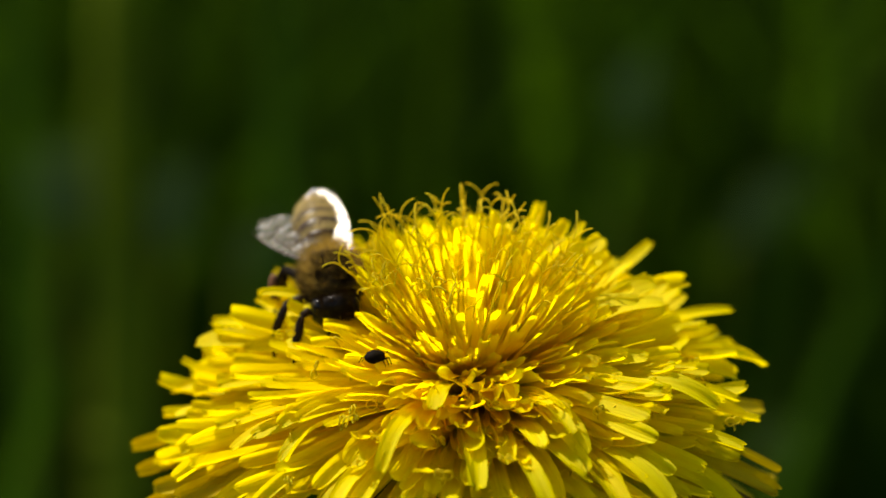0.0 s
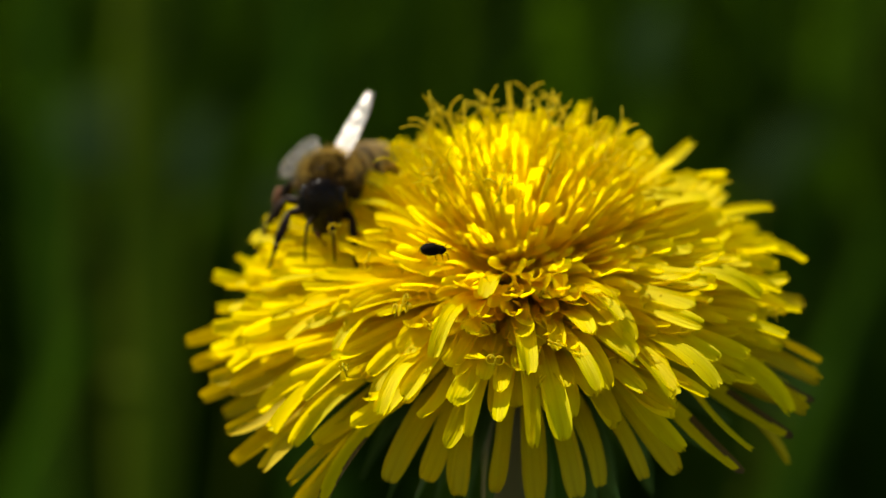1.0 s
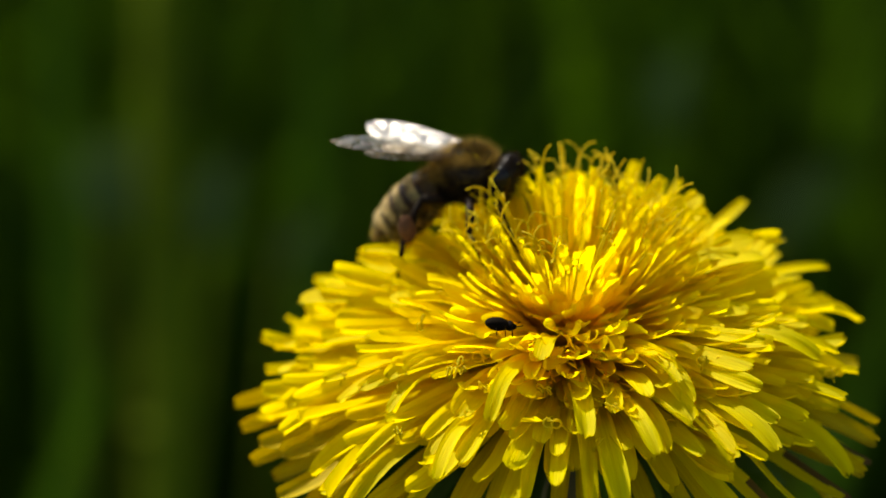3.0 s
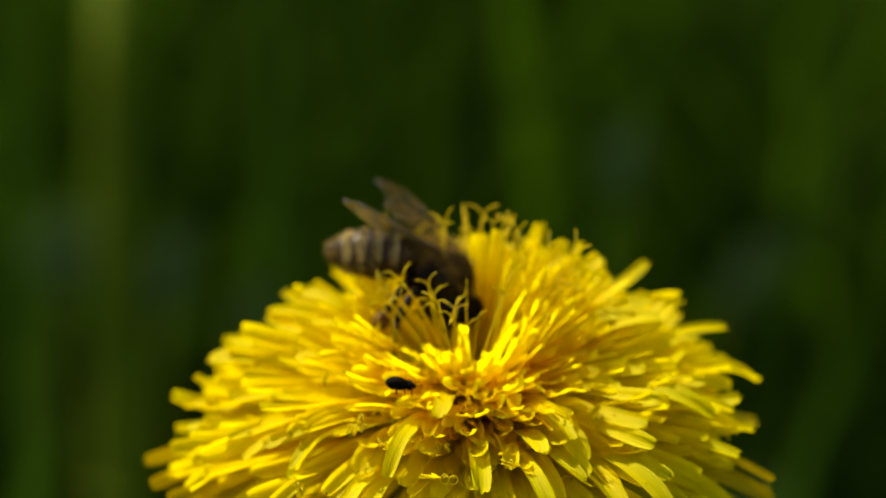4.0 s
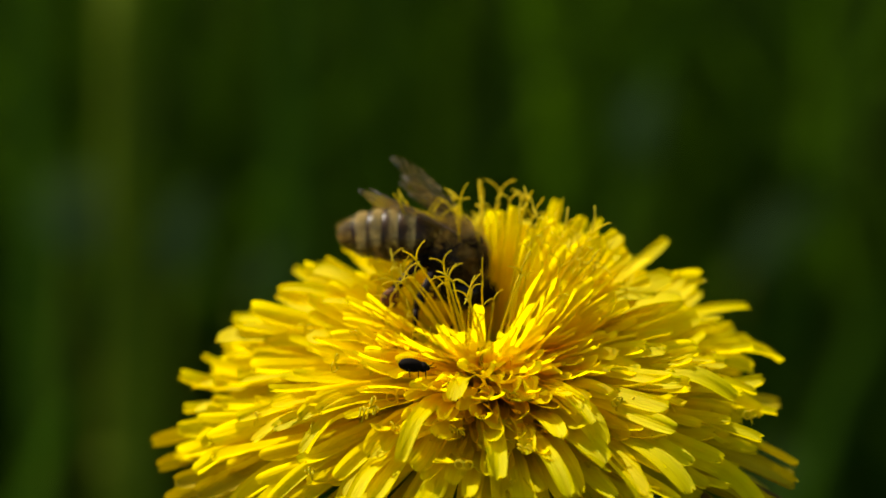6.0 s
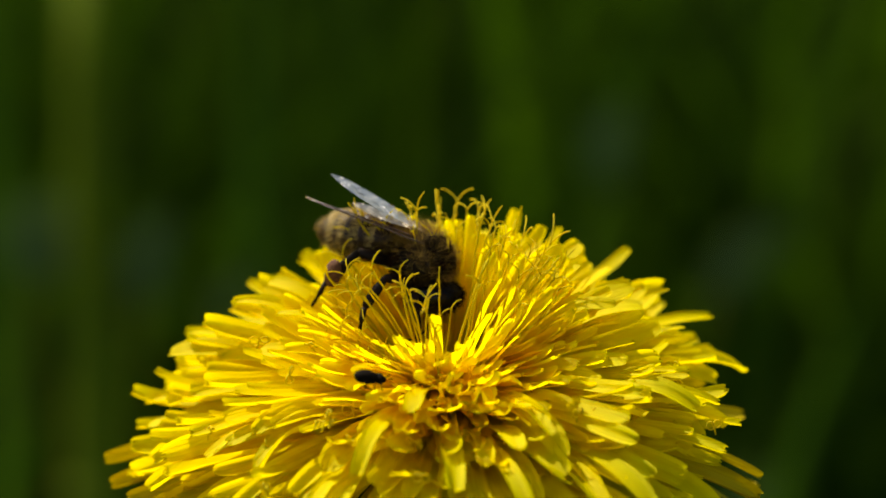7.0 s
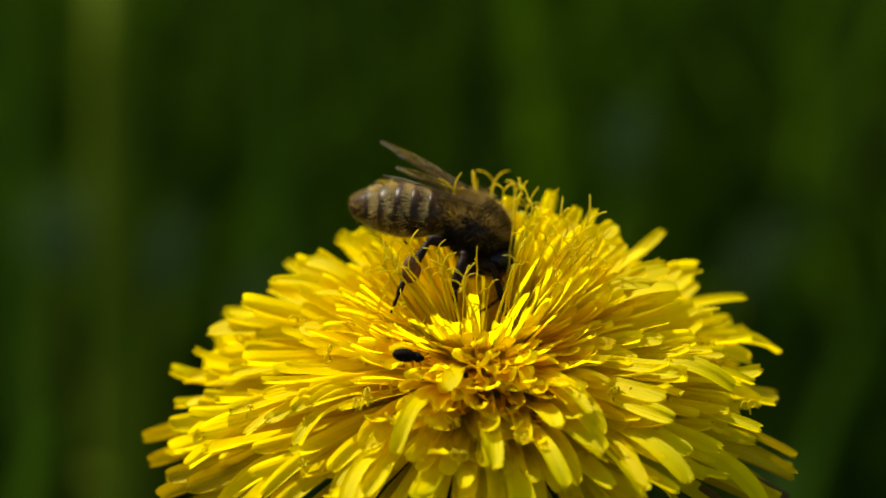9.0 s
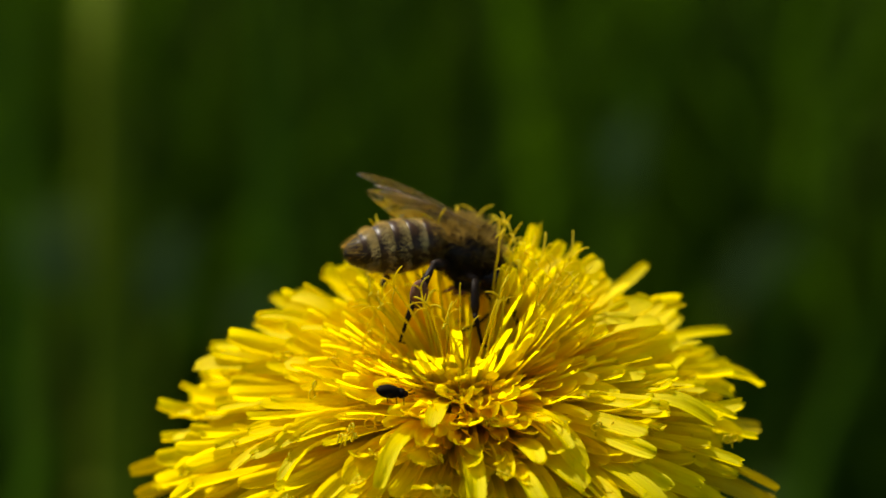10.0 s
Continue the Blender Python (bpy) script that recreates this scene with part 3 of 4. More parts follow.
        petal("flat", az, theta, reach(theta, az) * rng.uniform(1.00, 1.10), rng.gauss(0, 10))
    # half-open florets between the tuft and the flank away from the sun
    for i in range(24):
        az, theta = -12 + 84 * (i + rng.uniform(-0.4, 0.4)) / 24, rng.uniform(42, 62)
        petal("flat", az, theta, reach(theta) * rng.uniform(0.98, 1.10), rng.gauss(0, 14))
    # a full rim towards the sun
    for i in range(14):
        az, theta = 158 + 30 * (i + rng.uniform(-0.4, 0.4)) / 14, rng.uniform(84, 101)
        petal("flat", az, theta, reach(theta) * rng.uniform(0.90, 0.99), rng.gauss(0, 14))
    # a closed roof of petals on the near side
    for i in range(26):
        az, theta = -150 + 120 * (i + rng.uniform(-0.4, 0.4)) / 26, rng.uniform(66, 82)
        petal("droop", az, theta, reach(theta, az) * rng.uniform(0.74, 0.94), rng.gauss(0, 12))
    # a second storey of flat straps over the flanks
    for i in range(52):
        az = -38 + 256 * (i + rng.uniform(-0.4, 0.4)) / 52
        theta = rng.uniform(56, 86)
        petal("flat", az, theta, reach(theta, az) * rng.uniform(0.80, 0.97), rng.gauss(0, 14))

    # upright florets in the middle; those under the bee are pushed aside when it climbs in
    def dug(az, theta, out=11.5):
        d = tuft(az, theta) * out
        return d.x < 2.4 and -4.6 < d.y < 4.6

    def pushed(az, theta):
        d = tuft(az, theta) * 11.5
        way = math.degrees(math.atan2(d.y - 1.2, d.x + 2.5))
        return (way, rng.uniform(38, 54))

    for i in range(125):
        f = math.sqrt((i + 0.5) / 125)
        az = i * 137.508
        theta = max(2, 43 * f + rng.gauss(0, 1.5))
        length = rng.uniform(11.4, 13.0) + 0.7 * max(0, math.sin(radians(az))) - (1.0 if math.sin(radians(az)) * f < -0.75 and math.cos(radians(az)) < 0.3 else 0)
        ob = petal("upright", az, theta, length, rng.gauss(0, 14))
        ob.name = "inner_floret"
        if dug(az, theta):
            away, low = pushed(az, theta)
            FLEX.append((ob, ob.matrix_basis.copy(), upright(seat(az, theta), direction(away, low) * length * 0.86)))
    # shorter ones at the tuft's near foot
    for i in range(46):
        az, theta = -172 + 164 * (i + rng.uniform(-0.5, 0.5)) / 46, rng.uniform(28, 46)
        ob = petal("narrow", az, theta, rng.uniform(9.4, 12.0), rng.gauss(0, 16))
        ob.name = "inner_floret"
    styles = [style_mesh(rng, rng.uniform(0.10, 0.17), rng.uniform(0.3, 2.2)) for _ in range(16)]

    def style(az, theta, length):
        base = seat(az, theta) + direction(az, theta) * 3.0
        tip = tuft(az, theta * 0.85) * length
        ob = new("style", rng.choice(styles))
        ob.parent = flower
        l = (tip - base).length * MM
        ob.matrix_basis = upright(base, tip, rng.uniform(0, 360)) @ Matrix.Diagonal((l, l, l, 1))
        return ob

    for i in range(12, 165):
        f = math.sqrt((i + 0.5) / 165)
        az = (i * 137.508 + rng.uniform(-6, 6) + 180) % 360 - 180
        theta = max(2, 44 * f + rng.gauss(0, 3))
        length = rng.uniform(13.0, 15.4) - (1.4 if math.sin(radians(az)) < -0.3 else 0)
        if theta > 10 and -172 < az < -8 and rng.random() < 0.85:
            continue
        ob = style(az, theta, length)
        if dug(az, theta):
            away, low = pushed(az, theta)
            FLEX.append((ob, ob.matrix_basis.copy(), upright(seat(az, theta), direction(away, low) * length)))
    # those that stay standing before the digging bee
    for i in range(9):
        style(-150 + 90 * (i + rng.uniform(-0.5, 0.5)) / 9, rng.uniform(22, 40), rng.uniform(13.4, 16.2))
    for i in range(18):
        ob = petal("narrow", -140 + 92 * (i + rng.uniform(-0.5, 0.5)) / 18, rng.uniform(26, 40), rng.uniform(7.4, 9.4), rng.gauss(0, 20))
        ob.name = "inner_floret"
    # a fringe of styles along the near and left edge of the tuft
    for i in range(12):
        style(160 + 120 * (i + rng.uniform(-0.4, 0.4)) / 12, rng.uniform(27, 42), rng.uniform(12.4, 14.4))
    coils = [coil_mesh(rng, rng.uniform(0.8, 1.4), rng.uniform(0.26, 0.38)) for _ in range(6)]
    for i in range(34):
        az, theta = rng.uniform(-190, -5), rng.uniform(50, 82)
        at = direction(az, theta) * reach(theta, az) * rng.uniform(0.72, 0.97)
        ob = new("curled_style", rng.choice(coils))
        ob.parent = flower
        ob.matrix_basis = Matrix.Translation(at * MM) @ pose(0, 0, 0, rng.uniform(-40, 40), rng.uniform(-40, 40), rng.uniform(0, 360)) @ Matrix.Scale(MM, 4)
    return flower


# ---- the beetle ----
def build_beetle():
    bug = empty("pollen_beetle", Matrix.Translation(HEAD) @ pose(*BEETLE_AT, 0, 12, 15), "tiny shiny black beetle among the yellow petals", "beetle")
    bm = bmesh.new()
    ball(bm, (-0.1 * MM, 0, 0), (0.85 * MM, 0.55 * MM, 0.45 * MM), 18)
    part("wing_case", bm, BEETLE, bug)
    bm = bmesh.new()
    ball(bm, (0.75 * MM, 0, -0.03 * MM), (0.32 * MM, 0.46 * MM, 0.34 * MM), 14)
    part("thorax", bm, BEETLE, bug)
    bm = bmesh.new()
    ball(bm, (1.05 * MM, 0, -0.06 * MM), (0.18 * MM, 0.24 * MM, 0.2 * MM), 12)
    part("head", bm, BEETLE, bug)
    for s in (-1, 1):
        for k in (-0.4, 0.2, 0.7):
            bm = bmesh.new()
            tube(bm, [Vector(q) * MM for q in ((k, 0.3 * s, -0.2), (k + 0.05, 0.75 * s, -0.1), (k + 0.1, 0.95 * s, -0.5))], [0.05 * MM, 0.045 * MM, 0.03 * MM], 6)
            part("leg", bm, BEETLE, bug)
        bm = bmesh.new()
        tube(bm, [Vector(q) * MM for q in ((1.15, 0.12 * s, 0), (1.4, 0.3 * s, 0.1), (1.55, 0.35 * s, 0.2))], [0.03 * MM, 0.03 * MM, 0.045 * MM], 6)
        part("antenna", bm, BEETLE, bug)
    return bug


# ---- the honey bee: x ahead, y to its left, z up, in mm from the middle of the thorax ----
def mm(points):
    return [Vector(p) * MM for p in points]


def wing_mesh(length, width, notch):
    """A wing along +x, its leading edge towards +y."""
    n, verts, faces = 14, [], []
    for i in range(n + 1):
        u = i / n
        chord = width * (0.11 * (1 - u) + 0.5 * math.sin(math.pi * min(1.0, u) ** 1.25) ** 0.62 * (1 - notch * math.exp(-((u - 0.42) / 0.07) ** 2))) if i < n else 0.02 * width
        middle = -0.20 * width * math.sin(math.pi * u * 0.85)
        lead, trail = middle + chord, middle - chord
        for k in range(7):
            f = k / 6
            y = lead + (trail - lead) * f
            verts.append((u * length * MM, y * MM, (0.045 * math.sin(f * 9 + u * 5) * (0.3 + u) - 0.25 * (f - 0.3) ** 2) * MM))
    for i in range(n):
        for k in range(6):
            a = i * 7 + k
            faces.append((a, a + 1, a + 8, a + 7))
    return sheet(verts, faces, "wing", WING)


def wing_veins(length, width):
    """The long veins and the cross veins of a wing, one after another."""
    for f0, f1, r, far in ((0.20, 0.30, 0.07, 0.88), (0.10, 0.10, 0.035, 0.84), (0.02, -0.16, 0.032, 0.78), (-0.04, -0.34, 0.03, 0.66)):
        pts = [(u / 8 * length * far, width * (f0 * (1 - u / 8) * 0.6 + f1 * math.sin(u / 8 * math.pi * 0.66)), 0.03) for u in range(9)]
        bm = bmesh.new()
        tube(bm, mm(pts), [r * MM * (1 - 0.07 * u) for u in range(9)], 5)
        yield bm
    for u in (0.42, 0.58, 0.72):
        bm = bmesh.new()
        tube(bm, mm([(length * u, width * 0.20, 0.03), (length * (u - 0.04), width * 0.0, 0.03), (length * (u + 0.02), -width * 0.2, 0.03)]), [0.028 * MM] * 3, 5)
        yield bm


def wing_pose(root, side, sweep, lift, roll):
    """sweep: degrees back from straight out; lift: degrees up; roll: about the wing's length."""
    s, l = radians(sweep), radians(lift)
    x = Vector((-math.sin(s) * math.cos(l), side * math.cos(s) * math.cos(l), math.sin(l)))
    lead = Vector((math.cos(s), side * math.sin(s), 0))
    y = (lead - x * x.dot(lead)).normalized()
    z = x.cross(y)
    m = Matrix((x, y, z)).transposed().to_4x4()
    return Matrix.Translation(Vector(root) * MM) @ m @ Matrix.Rotation(radians(roll * side), 4, "X")


def build_bee():
    rng = random.Random(3)
    bee = empty("honey_bee", Matrix.Identity(4), "honey bee with brown furry thorax and pale banded abdomen", "bee")
    parts = {}
    bm = bmesh.new()
    ball(bm, (0, 0, 0), (2.2 * MM, 2.0 * MM, 1.95 * MM), 28)
    thorax = part("thorax", bm, CHITIN, bee, "dark shiny thorax ringed by golden fur")
    bm = bmesh.new()
    half = (2.2 * MM, 2.0 * MM, 1.95 * MM)
    bald = lambda n: n.z > 0.50 and abs(n.y) < 0.62 and -0.25 < n.x < 0.85
    # gold kept to the top, dark below: the flanks' shade is in colour
    hairs(bm, (0, 0, 0), half, 3600, 0.95 * MM, 0.011 * MM, rng, lambda n: (n.z > 0.42 or n.x < -0.5 and n.z > 0.0 or n.z > 0.0 and rng.random() < 0.15) and (not bald(n) or rng.random() < 0.25), (-0.15, 0, 0.1))
    part("fur", bm, FUR, thorax, "golden brown fur")
    bm = bmesh.new()
    hairs(bm, (0, 0, 0), half, 4500, 0.40 * MM, 0.013 * MM, rng, bald, (-0.1, 0, 0))
    # dark hairs on the flanks stand in for their shade
    hairs(bm, (0, 0, 0), half, 7000, 0.55 * MM, 0.014 * MM, rng, lambda n: n.z < 0.62 and not bald(n), (-0.15, 0, 0))
    part("back_fur", bm, FUR_DARK, thorax, "short dark brown fur on the back, shade-dark on the flanks")

    # head, hanging on the neck
    def heart(q):
        s = 1.0 - 0.42 * max(0.0, -q.z) - 0.05 * max(0, q.z)
        return Vector((q.x * (1 - 0.25 * max(0, -q.z)), q.y * s, q.z))
    bm = bmesh.new()
    ball(bm, mm([(0.95, 0, -0.55)])[0], (1.1 * MM, 1.62 * MM, 2.15 * MM), 26, heart)
    head = part("head", bm, CHITIN, bee, "black shield-shaped head", pose(1.75 * MM, 0, 0.1 * MM))
    bm = bmesh.new()
    hairs(bm, mm([(0.95, 0, -0.5)])[0], (1.1 * MM, 1.58 * MM, 2.10 * MM), 1900, 0.45 * MM, 0.02 * MM, rng, lambda n: n.z > 0.45 or n.x < -0.3 or abs(n.y) < 0.5 and rng.random() < 0.4)
    part("fur", bm, FUR_DARK, head)
    for s in (-1, 1):
        bm = bmesh.new()
        ball(bm, mm([(0.85, 1.18 * s, -0.35)])[0], (0.76 * MM, 0.52 * MM, 1.38 * MM), 20, lambda q, s=s: Vector((q.x, q.y - 0.35 * s * max(0, -q.z), q.z)))
        part("eye", bm, EYE, head, "glossy black compound eye")
        bm = bmesh.new()
        tube(bm, mm([(1.9, 0.32 * s, -0.75), (2.5, 0.62 * s, -0.55), (3.1, 0.85 * s, -0.75), (3.5, 0.95 * s, -1.5), (3.75, 1.0 * s, -2.4), (3.8, 1.0 * s, -3.2)]), [0.09 * MM, 0.08 * MM, 0.10 * MM, 0.10 * MM, 0.09 * MM, 0.06 * MM], 8)
        part("antenna", bm, LEGS, head)
        bm = bmesh.new()
        tube(bm, mm([(1.25, 0.45 * s, -2.0), (1.45, 0.40 * s, -2.5), (1.5, 0.08 * s, -2.9)]), [0.26 * MM, 0.2 * MM, 0.07 * MM], 8, 0.6)
        part("mandible", bm, MOUTH, head)
    bm = bmesh.new()
    tube(bm, mm([(1.0, 0, -2.2), (1.1, 0, -2.9), (1.2, 0, -3.6)]), [0.22 * MM, 0.16 * MM, 0.06 * MM], 8)
    part("proboscis", bm, MOUTH, head)

    # abdomen of overlapping rings
    prof = lambda x: 0.28 + 1.58 * max(0.0, math.sin(math.pi * min(1, (x + 0.75) / 7.66))) ** 0.68
    bm = bmesh.new()
    n = 18
    tube(bm, mm([(-6.9 * i / n, 0, -0.025 * (6.9 * i / n)) for i in range(n + 1)]), [prof(6.9 * i / n) * 0.93 * MM if i < n else 0.15 * MM for i in range(n + 1)], 22, 0.92)
    abdomen = part("abdomen", bm, CHITIN, bee, "dark brown abdomen with pale hair bands", pose(-1.75 * MM, 0, -0.1 * MM))
    edges = (0.25, 1.4, 2.55, 3.65, 4.7, 5.7, 6.5)
    for a, b in zip(edges, edges[1:]):
        bm = bmesh.new()
        n = 7
        xs = [a + (b - a + 0.22) * k / n for k in range(n + 1)]
        swell = [0.975, 1.0, 1.012, 1.02, 1.03, 1.035, 1.03, 0.985]
        tube(bm, mm([(-x, 0, -0.025 * x) for x in xs]), [prof(x) * w * MM for x, w in zip(xs, swell)], 28, 0.92)
        part("tergite", bm, TERGITE, abdomen, "glossy dark brown ring")
        # hair lies flat along the ring's front, thick on the back and thin on the flanks
        bm = bmesh.new()
        pale = b < 6.0
        left = (1050 if pale else 350) if a > 1 else 700
        while left:
            t = rng.uniform(0, math.tau)
            if rng.random() > 0.06 + 0.94 * max(0.0, math.sin(t) - 0.05) ** 0.9:
                continue
            left -= 1
            x = a + 0.10 + (0.55 + 0.12 * math.sin(3 * t + 2 * a) if pale else 0.9) * rng.random() ** 1.5
            r = prof(max(0.1, x)) * 1.015 * MM
            o = Vector((0, math.cos(t), 0.92 * math.sin(t)))
            root = Vector((-x * MM, 0, -0.025 * x * MM)) + o * r
            d = (Vector((-1.0, 0, 0)) + 0.28 * o + 0.22 * Vector((rng.gauss(0, 1), rng.gauss(0, 1), rng.gauss(0, 1)))).normalized()
            sd = d.cross(o).normalized() * 0.017 * MM
            l = rng.uniform(0.25, 0.6) * MM
            bm.faces.new([bm.verts.new(root - sd), bm.verts.new(root + sd), bm.verts.new(root + d * l)])
        part("hair_band", bm, BAND if pale and a > 1 else FUR, abdomen, "pale golden band of hair" if pale else "thin band of brown hair")
    # longer loose hair at the waist, along the flanks and the belly
    bm = bmesh.new()
    hairs(bm, mm([(-0.7, 0, 0)])[0], (0.9 * MM, 1.45 * MM, 1.35 * MM), 900, 0.55 * MM, 0.012 * MM, rng, None, (-0.4, 0, 0))
    hairs(bm, mm([(-3.4, 0, -0.1)])[0], (3.2 * MM, 1.78 * MM, 1.62 * MM), 900, 0.42 * MM, 0.011 * MM, rng, lambda q: q.z < 0.2, (-0.8, 0, 0))
    part("fur", bm, FUR, abdomen, "golden brown fur")

    # wings
    parts["wings"] = []
    for s in (1, -1):
        for name, length, width, notch, root in (("forewing", 8.5, 3.1, 0.0, (-0.35, 1.0, 1.6)), ("hindwing", 5.9, 2.3, 0.12, (-0.95, 1.0, 1.4))):
            w = new(name, wing_mesh(length, width, notch))
            w.parent = bee
            tagged(w, "clear brownish veined wing")
            for bm in wing_veins(length, width):
                part("vein", bm, VEIN, w)
            root = (root[0], root[1] * s, root[2])
            parts["wings"].append((w, name, s, root))

    # legs: femur, tibia and foot
    parts["legs"] = []
    plan = (("fore", (1.2, 0.9, -1.3), (1.3, 1.3, 0.1), (2.3, 2.0, -1.7), (3.0, 2.4, -3.2), 0.27),
            ("middle", (0.1, 1.1, -1.5), (0.4, 2.0, 0.2), (0.3, 3.1, -1.8), (0.9, 3.6, -3.8), 0.29),
            ("hind", (-1.0, 1.0, -1.4), (-1.5, 1.9, 0.4), (-2.8, 2.7, -2.2), (-3.4, 3.0, -4.6), 0.35))
    for s in (1, -1):
        for kind, root, knee, ankle, toe, r in plan:
            flip = lambda q: (q[0], q[1] * s, q[2])
            bm = bmesh.new()
            tube(bm, mm([(0, 0, 0), tuple(0.5 * c for c in flip(knee)), flip(knee)]), [0.9 * r * MM, 1.25 * r * MM, 0.8 * r * MM], 9)
            leg = part("leg", bm, LEGS, bee, "dark brown leg", pose(*[c * MM for c in flip(root)]))
            bm = bmesh.new()
            k, a = Vector(flip(knee)), Vector(flip(ankle))
            tube(bm, mm([k, k.lerp(a, 0.35), k.lerp(a, 0.8), a]), [0.75 * r * MM, 1.15 * r * MM, (1.75 if kind == "hind" else 1.2) * r * MM, 0.8 * r * MM], 9, 0.7)
            hairs(bm, tuple(k.lerp(a, 0.5) * MM), (0.3 * MM, 0.3 * MM, 0.8 * MM), 70, 0.4 * MM, 0.015 * MM, rng)
            part("tibia", bm, LEGS, leg)
            bm = bmesh.new()
            t = Vector(flip(toe))
            tube(bm, mm([a, a.lerp(t, 0.4), a.lerp(t, 0.42), a.lerp(t, 0.7), a.lerp(t, 0.72), t, t + Vector((0.35, 0.1 * s, -0.05))]), [c * MM for c in (0.2, 0.19, 0.12, 0.13, 0.1, 0.11, 0.05)], 7)
            part("tarsus", bm, LEGS, leg)
            if kind == "hind":
                bm = bmesh.new()
                c = k.lerp(a, 0.72) + Vector((0, 0.25 * s, 0.05))
                ball(bm, tuple(c * MM), (0.62 * MM, 0.46 * MM, 0.95 * MM), 16, lambda q: q * (1 + 0.10 * noise.noise(q * 3)))
                part("pollen_load", bm, POLLEN, leg, "orange ball of gathered pollen")
            parts["legs"].append((leg, kind, s, flip(root)))
    bee.scale = (1.03, 1.03, 1.03)
    parts["bee"], parts["head"], parts["abdomen"] = bee, head, abdomen
    return parts


# seconds, place in mm from the heart of the flower, heading, nose up, roll to its right (degrees)
BEE = [
    (0, -9.46, 1.88, 8.57, -80, -25, 1),
    (0.5, -12.22, 2.27, 8.94, -104, -1, -2),
    (1, -13.04, 1.90, 7.85, -100, -4, -0),
    (1.5, -12.40, 1.47, 9.54, -82, 8, 0),
    (2, -10.35, -0.47, 10.17, -82, 4, -0),
    (2.2, -10.37, -0.38, 10.44, -71, 9, 1),
    (3.3, -5.21, 4.22, 12.85, -11, 9, 1),
    (3.5, -4.44, 3.52, 12.17, -22, -2, 1),
    (3.6, -4.37, 3.03, 11.61, -22, -10, 0),
    (4, -2.25, 1.82, 10.19, -27, -49, -11),
    (4.5, -3.04, 2.44, 9.49, -19, -59, -12),
    (5, -2.26, 2.09, 9.55, -25, -61, -12),
    (5.5, -2.32, 2.18, 9.85, -19, -58, -12),
    (5.7, -2.42, 2.09, 9.68, -22, -56, -12),
    (6.8, -1.58, 1.93, 10.62, -41, -44, -10),
    (7, -1.59, 1.70, 10.31, -44, -43, -10),
    (7.5, -1.56, 2.48, 10.24, -21, -53, -12),
    (8, -1.12, 1.97, 10.06, -27, -46, -11),
    (8.5, -0.64, 0.76, 11.59, -17, -31, -2),
    (9, -0.42, 1.12, 11.40, -9, -34, -3),
    (9.5, -0.65, 1.44, 12.37, -3, -22, -4),
    (10, 0.05, 1.57, 12.23, 13, -34, -6),
]
# seconds, abdomen bent down, abdomen swung to its right, head bent down, head turned to its left
BEND = [(0, 8, 0, 22, 0), (0.5, 8, 22, 8, 5), (1, 10, 26, 6, 5), (1.5, 10, 5, -8, 0), (2, 22, -5, 6, 28), (2.2, 28, -5, 8, 22), (3.3, 40, 0, 38, 0), (3.6, 44, 0, 44, 0), (4, 50, -18, 32, 0),
        (4.5, 54, -28, 32, 0), (5, 54, -28, 34, 4), (5.7, 54, -28, 32, -3), (6.8, 48, -12, 34, 0), (7.5, 46, 0, 34, 2), (8, 46, 0, 34, -3), (8.5, 30, 0, 34, 0), (9, 30, 0, 36, 3), (9.5, 32, 0, 40, 0), (10, 36, 0, 46, 0)]
# seconds, then sweep, lift and roll of the left and of the right wings
WINGS = [
    (0, 95, -11, -18, 67, -24, 16),
    (0.5, 92, 10, -50, 92, -12, 50),
    (1, 89, 13, -50, 57, -25, 50),
    (1.5, 81, 4, 40, 59, -27, 25),
    (2, 109, -6, -80, 36, -18, 5),
    (2.2, 106, -1, -70, 35, -9, 5),
    (3.3, 55, 1, 20, 92, 14, -5),
    (3.5, 53, -6, 30, 86, 6, -20),
    (3.6, 57, -12, 32, 86, -3, -25),
    (4, 73, -20, 38, 88, -25, -35),
    (4.5, 56, -18, 40, 103, -31, -35),
    (5, 55, -23, 40, 84, -31, -30),
    (5.5, 59, -27, 38, 109, -42, -32),
    (5.7, 63, -25, 36, 106, -39, -32),
    (6.8, 107, -17, 25, 72, -27, -32),
    (7, 114, -15, 20, 65, -25, -30),
    (7.5, 65, -29, 30, 57, -42, 5),
    (8, 68, -21, 30, 74, -19, 25),
    (8.5, 77, -22, 20, 77, -28, 8),
    (9, 71, -11, 22, 115, -25, -38),
    (9.5, 77, -6, 10, 130, -22, -40),
    (10, 53, -8, 12, 130, -11, -30),
]


def nose_at(t):
    """The bee's slope at a time, so that its legs hang down."""
    for a, b in zip(BEE, BEE[1:]):
        if t <= b[0]:
            return min(0.0, a[5] + (b[5] - a[5]) * (t - a[0]) / (b[0] - a[0]))
    return BEE[-1][5]


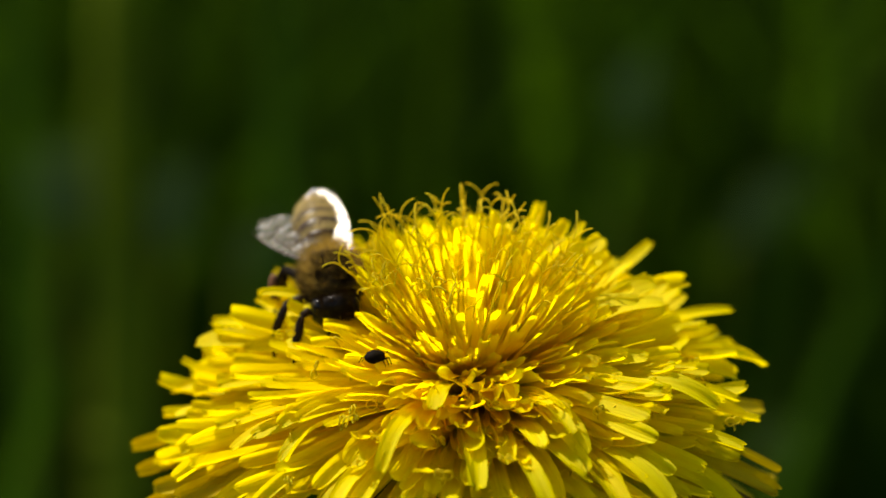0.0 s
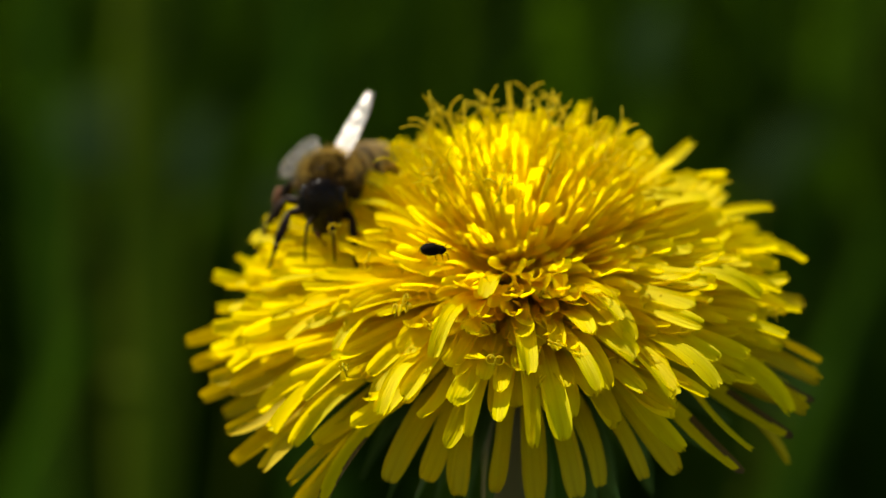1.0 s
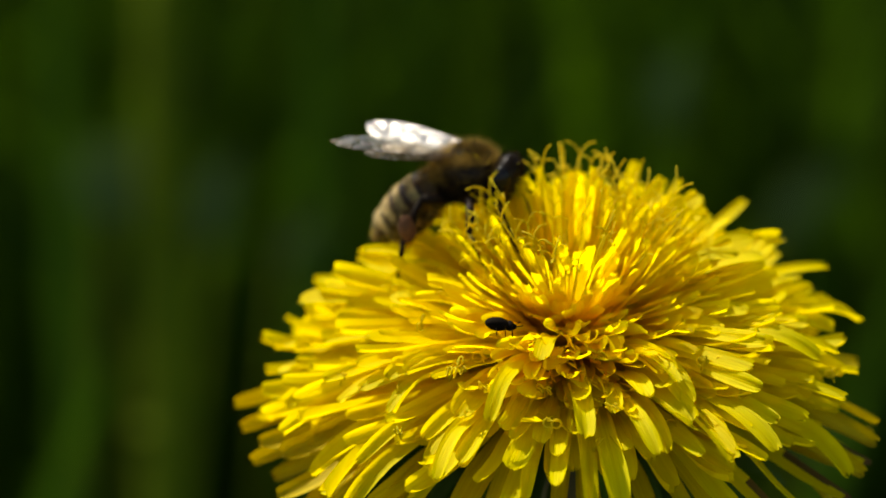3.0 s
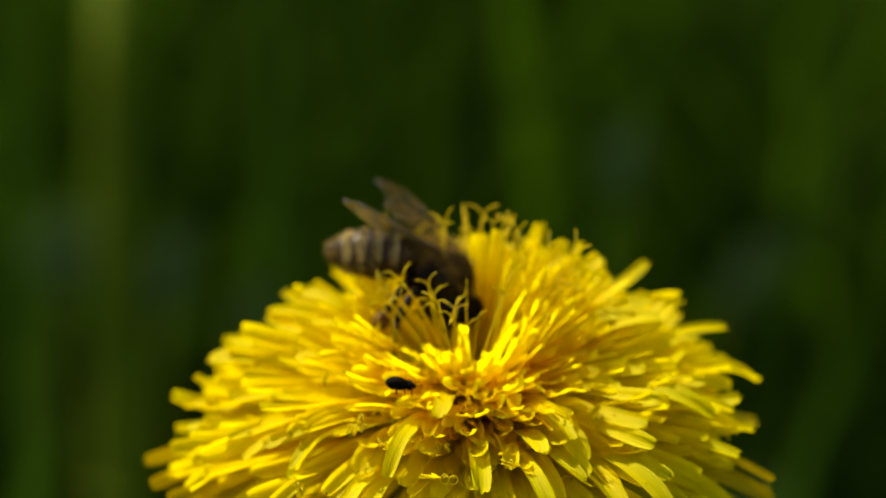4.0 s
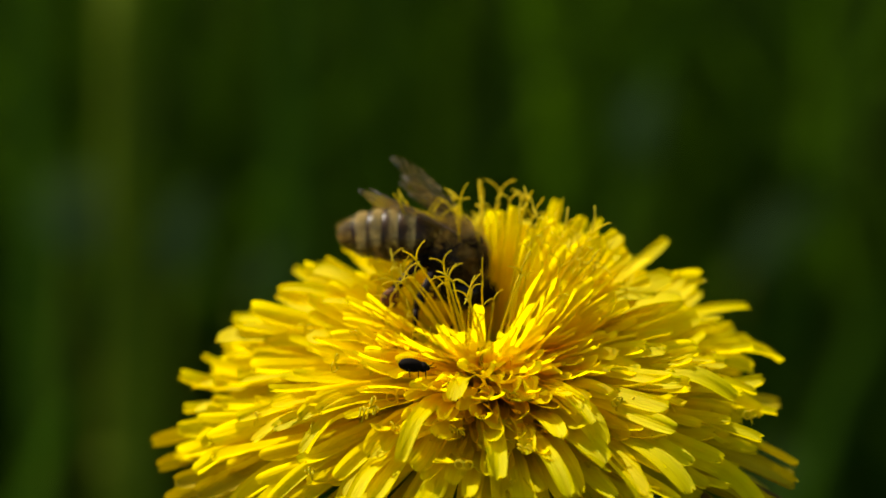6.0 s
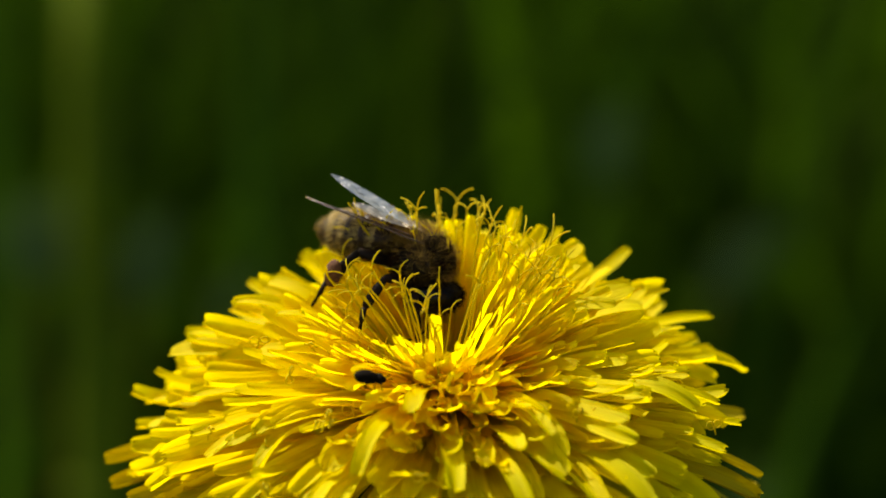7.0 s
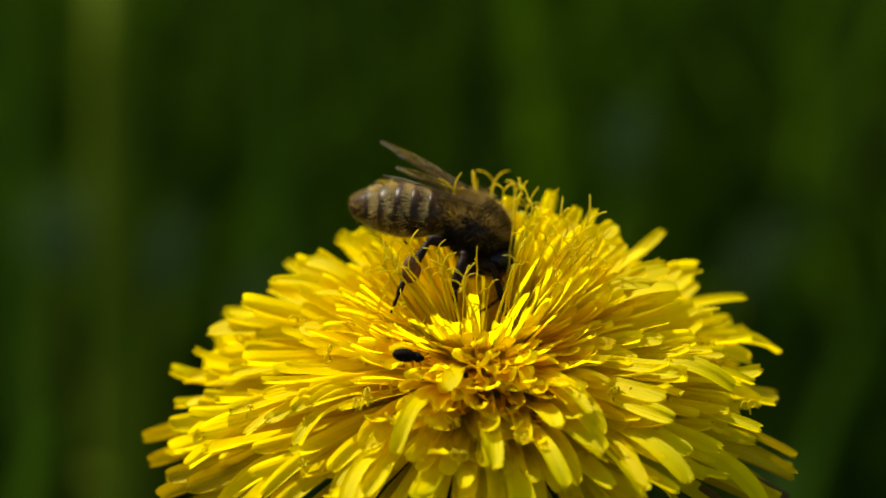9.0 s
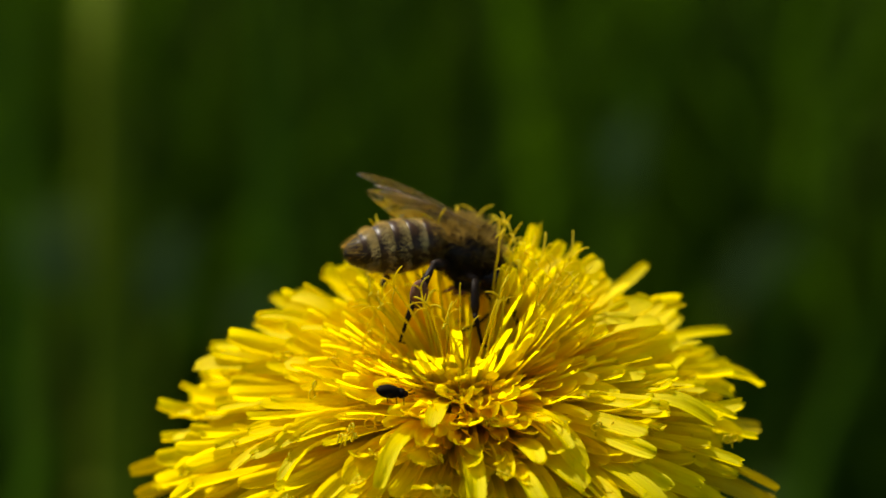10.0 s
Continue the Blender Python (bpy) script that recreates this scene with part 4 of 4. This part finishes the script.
def motions():
    for ob, rest, aside in FLEX:
        walk(ob, [(0, rest), (2.6, rest), (3.9, aside), (10, aside)])
    walk(BEE_PARTS["bee"], [(t, Matrix.Translation(HEAD) @ pose(x * MM, y * MM, z * MM, roll, -nose, heading)) for t, x, y, z, heading, nose, roll in BEE])
    x, y, z = BEETLE_AT
    walk(BEETLE_THING, [(t, Matrix.Translation(HEAD) @ pose(x + dx * MM, y + dy * MM, z + dz * MM, 0, 12, turn)) for t, dx, dy, dz, turn in ((0, -1.2, 2.4, 0.2, 70), (0.5, -1.0, 2.4, 0.3, 55), (1, -0.8, 1.3, 0.5, 40), (1.5, -0.5, 0, 0.1, -50), (2.1, 0, 0, 0.3, 10), (3.4, 0, 0, 0, 15), (10, 0, 0, 0, 15))])
    walk(BEE_PARTS["abdomen"], [(t, pose(-1.75 * MM, 0, -0.1 * MM, 0, -a, -side)) for t, a, side, _, _ in BEND])
    walk(BEE_PARTS["head"], [(t, pose(1.75 * MM, 0, 0.1 * MM, 0, h, turn)) for t, _, _, h, turn in BEND])
    for w, name, s, root in BEE_PARTS["wings"]:
        rows = []
        for t, ls, ll, lr, rs, rl, rr in WINGS:
            sweep, lift, roll = (ls, ll, lr) if s > 0 else (rs, rl, rr)
            if name == "hindwing":
                sweep, lift = sweep + 9, lift - 6
            rows.append((t, wing_pose(root, s, sweep, lift, roll)))
        walk(w, rows)
    for i, (leg, kind, s, root) in enumerate(BEE_PARTS["legs"]):
        rows = []
        for k in range(21):
            t = k * 0.5
            busy = 1.0 if t < 4.2 or 8.0 < t < 10.0 else 0.45
            swing = 11 * busy * math.sin(2.3 * t * 1.7 + i * 2.1)
            if kind == "hind" and 3.9 < t < 6.2:
                swing -= 40 * s
            hang = 0.75 * nose_at(t)
            rows.append((t, pose(*[c * MM for c in root], s * (6 * busy * math.sin(3.1 * t + i) - (4 if kind == "fore" else 0)), hang, swing)))
        walk(leg, rows)


build_ground()
build_grass()
build_blades()
BEETLE_THING = build_beetle()
BEE_PARTS = build_bee()
build_dandelion()
motions()
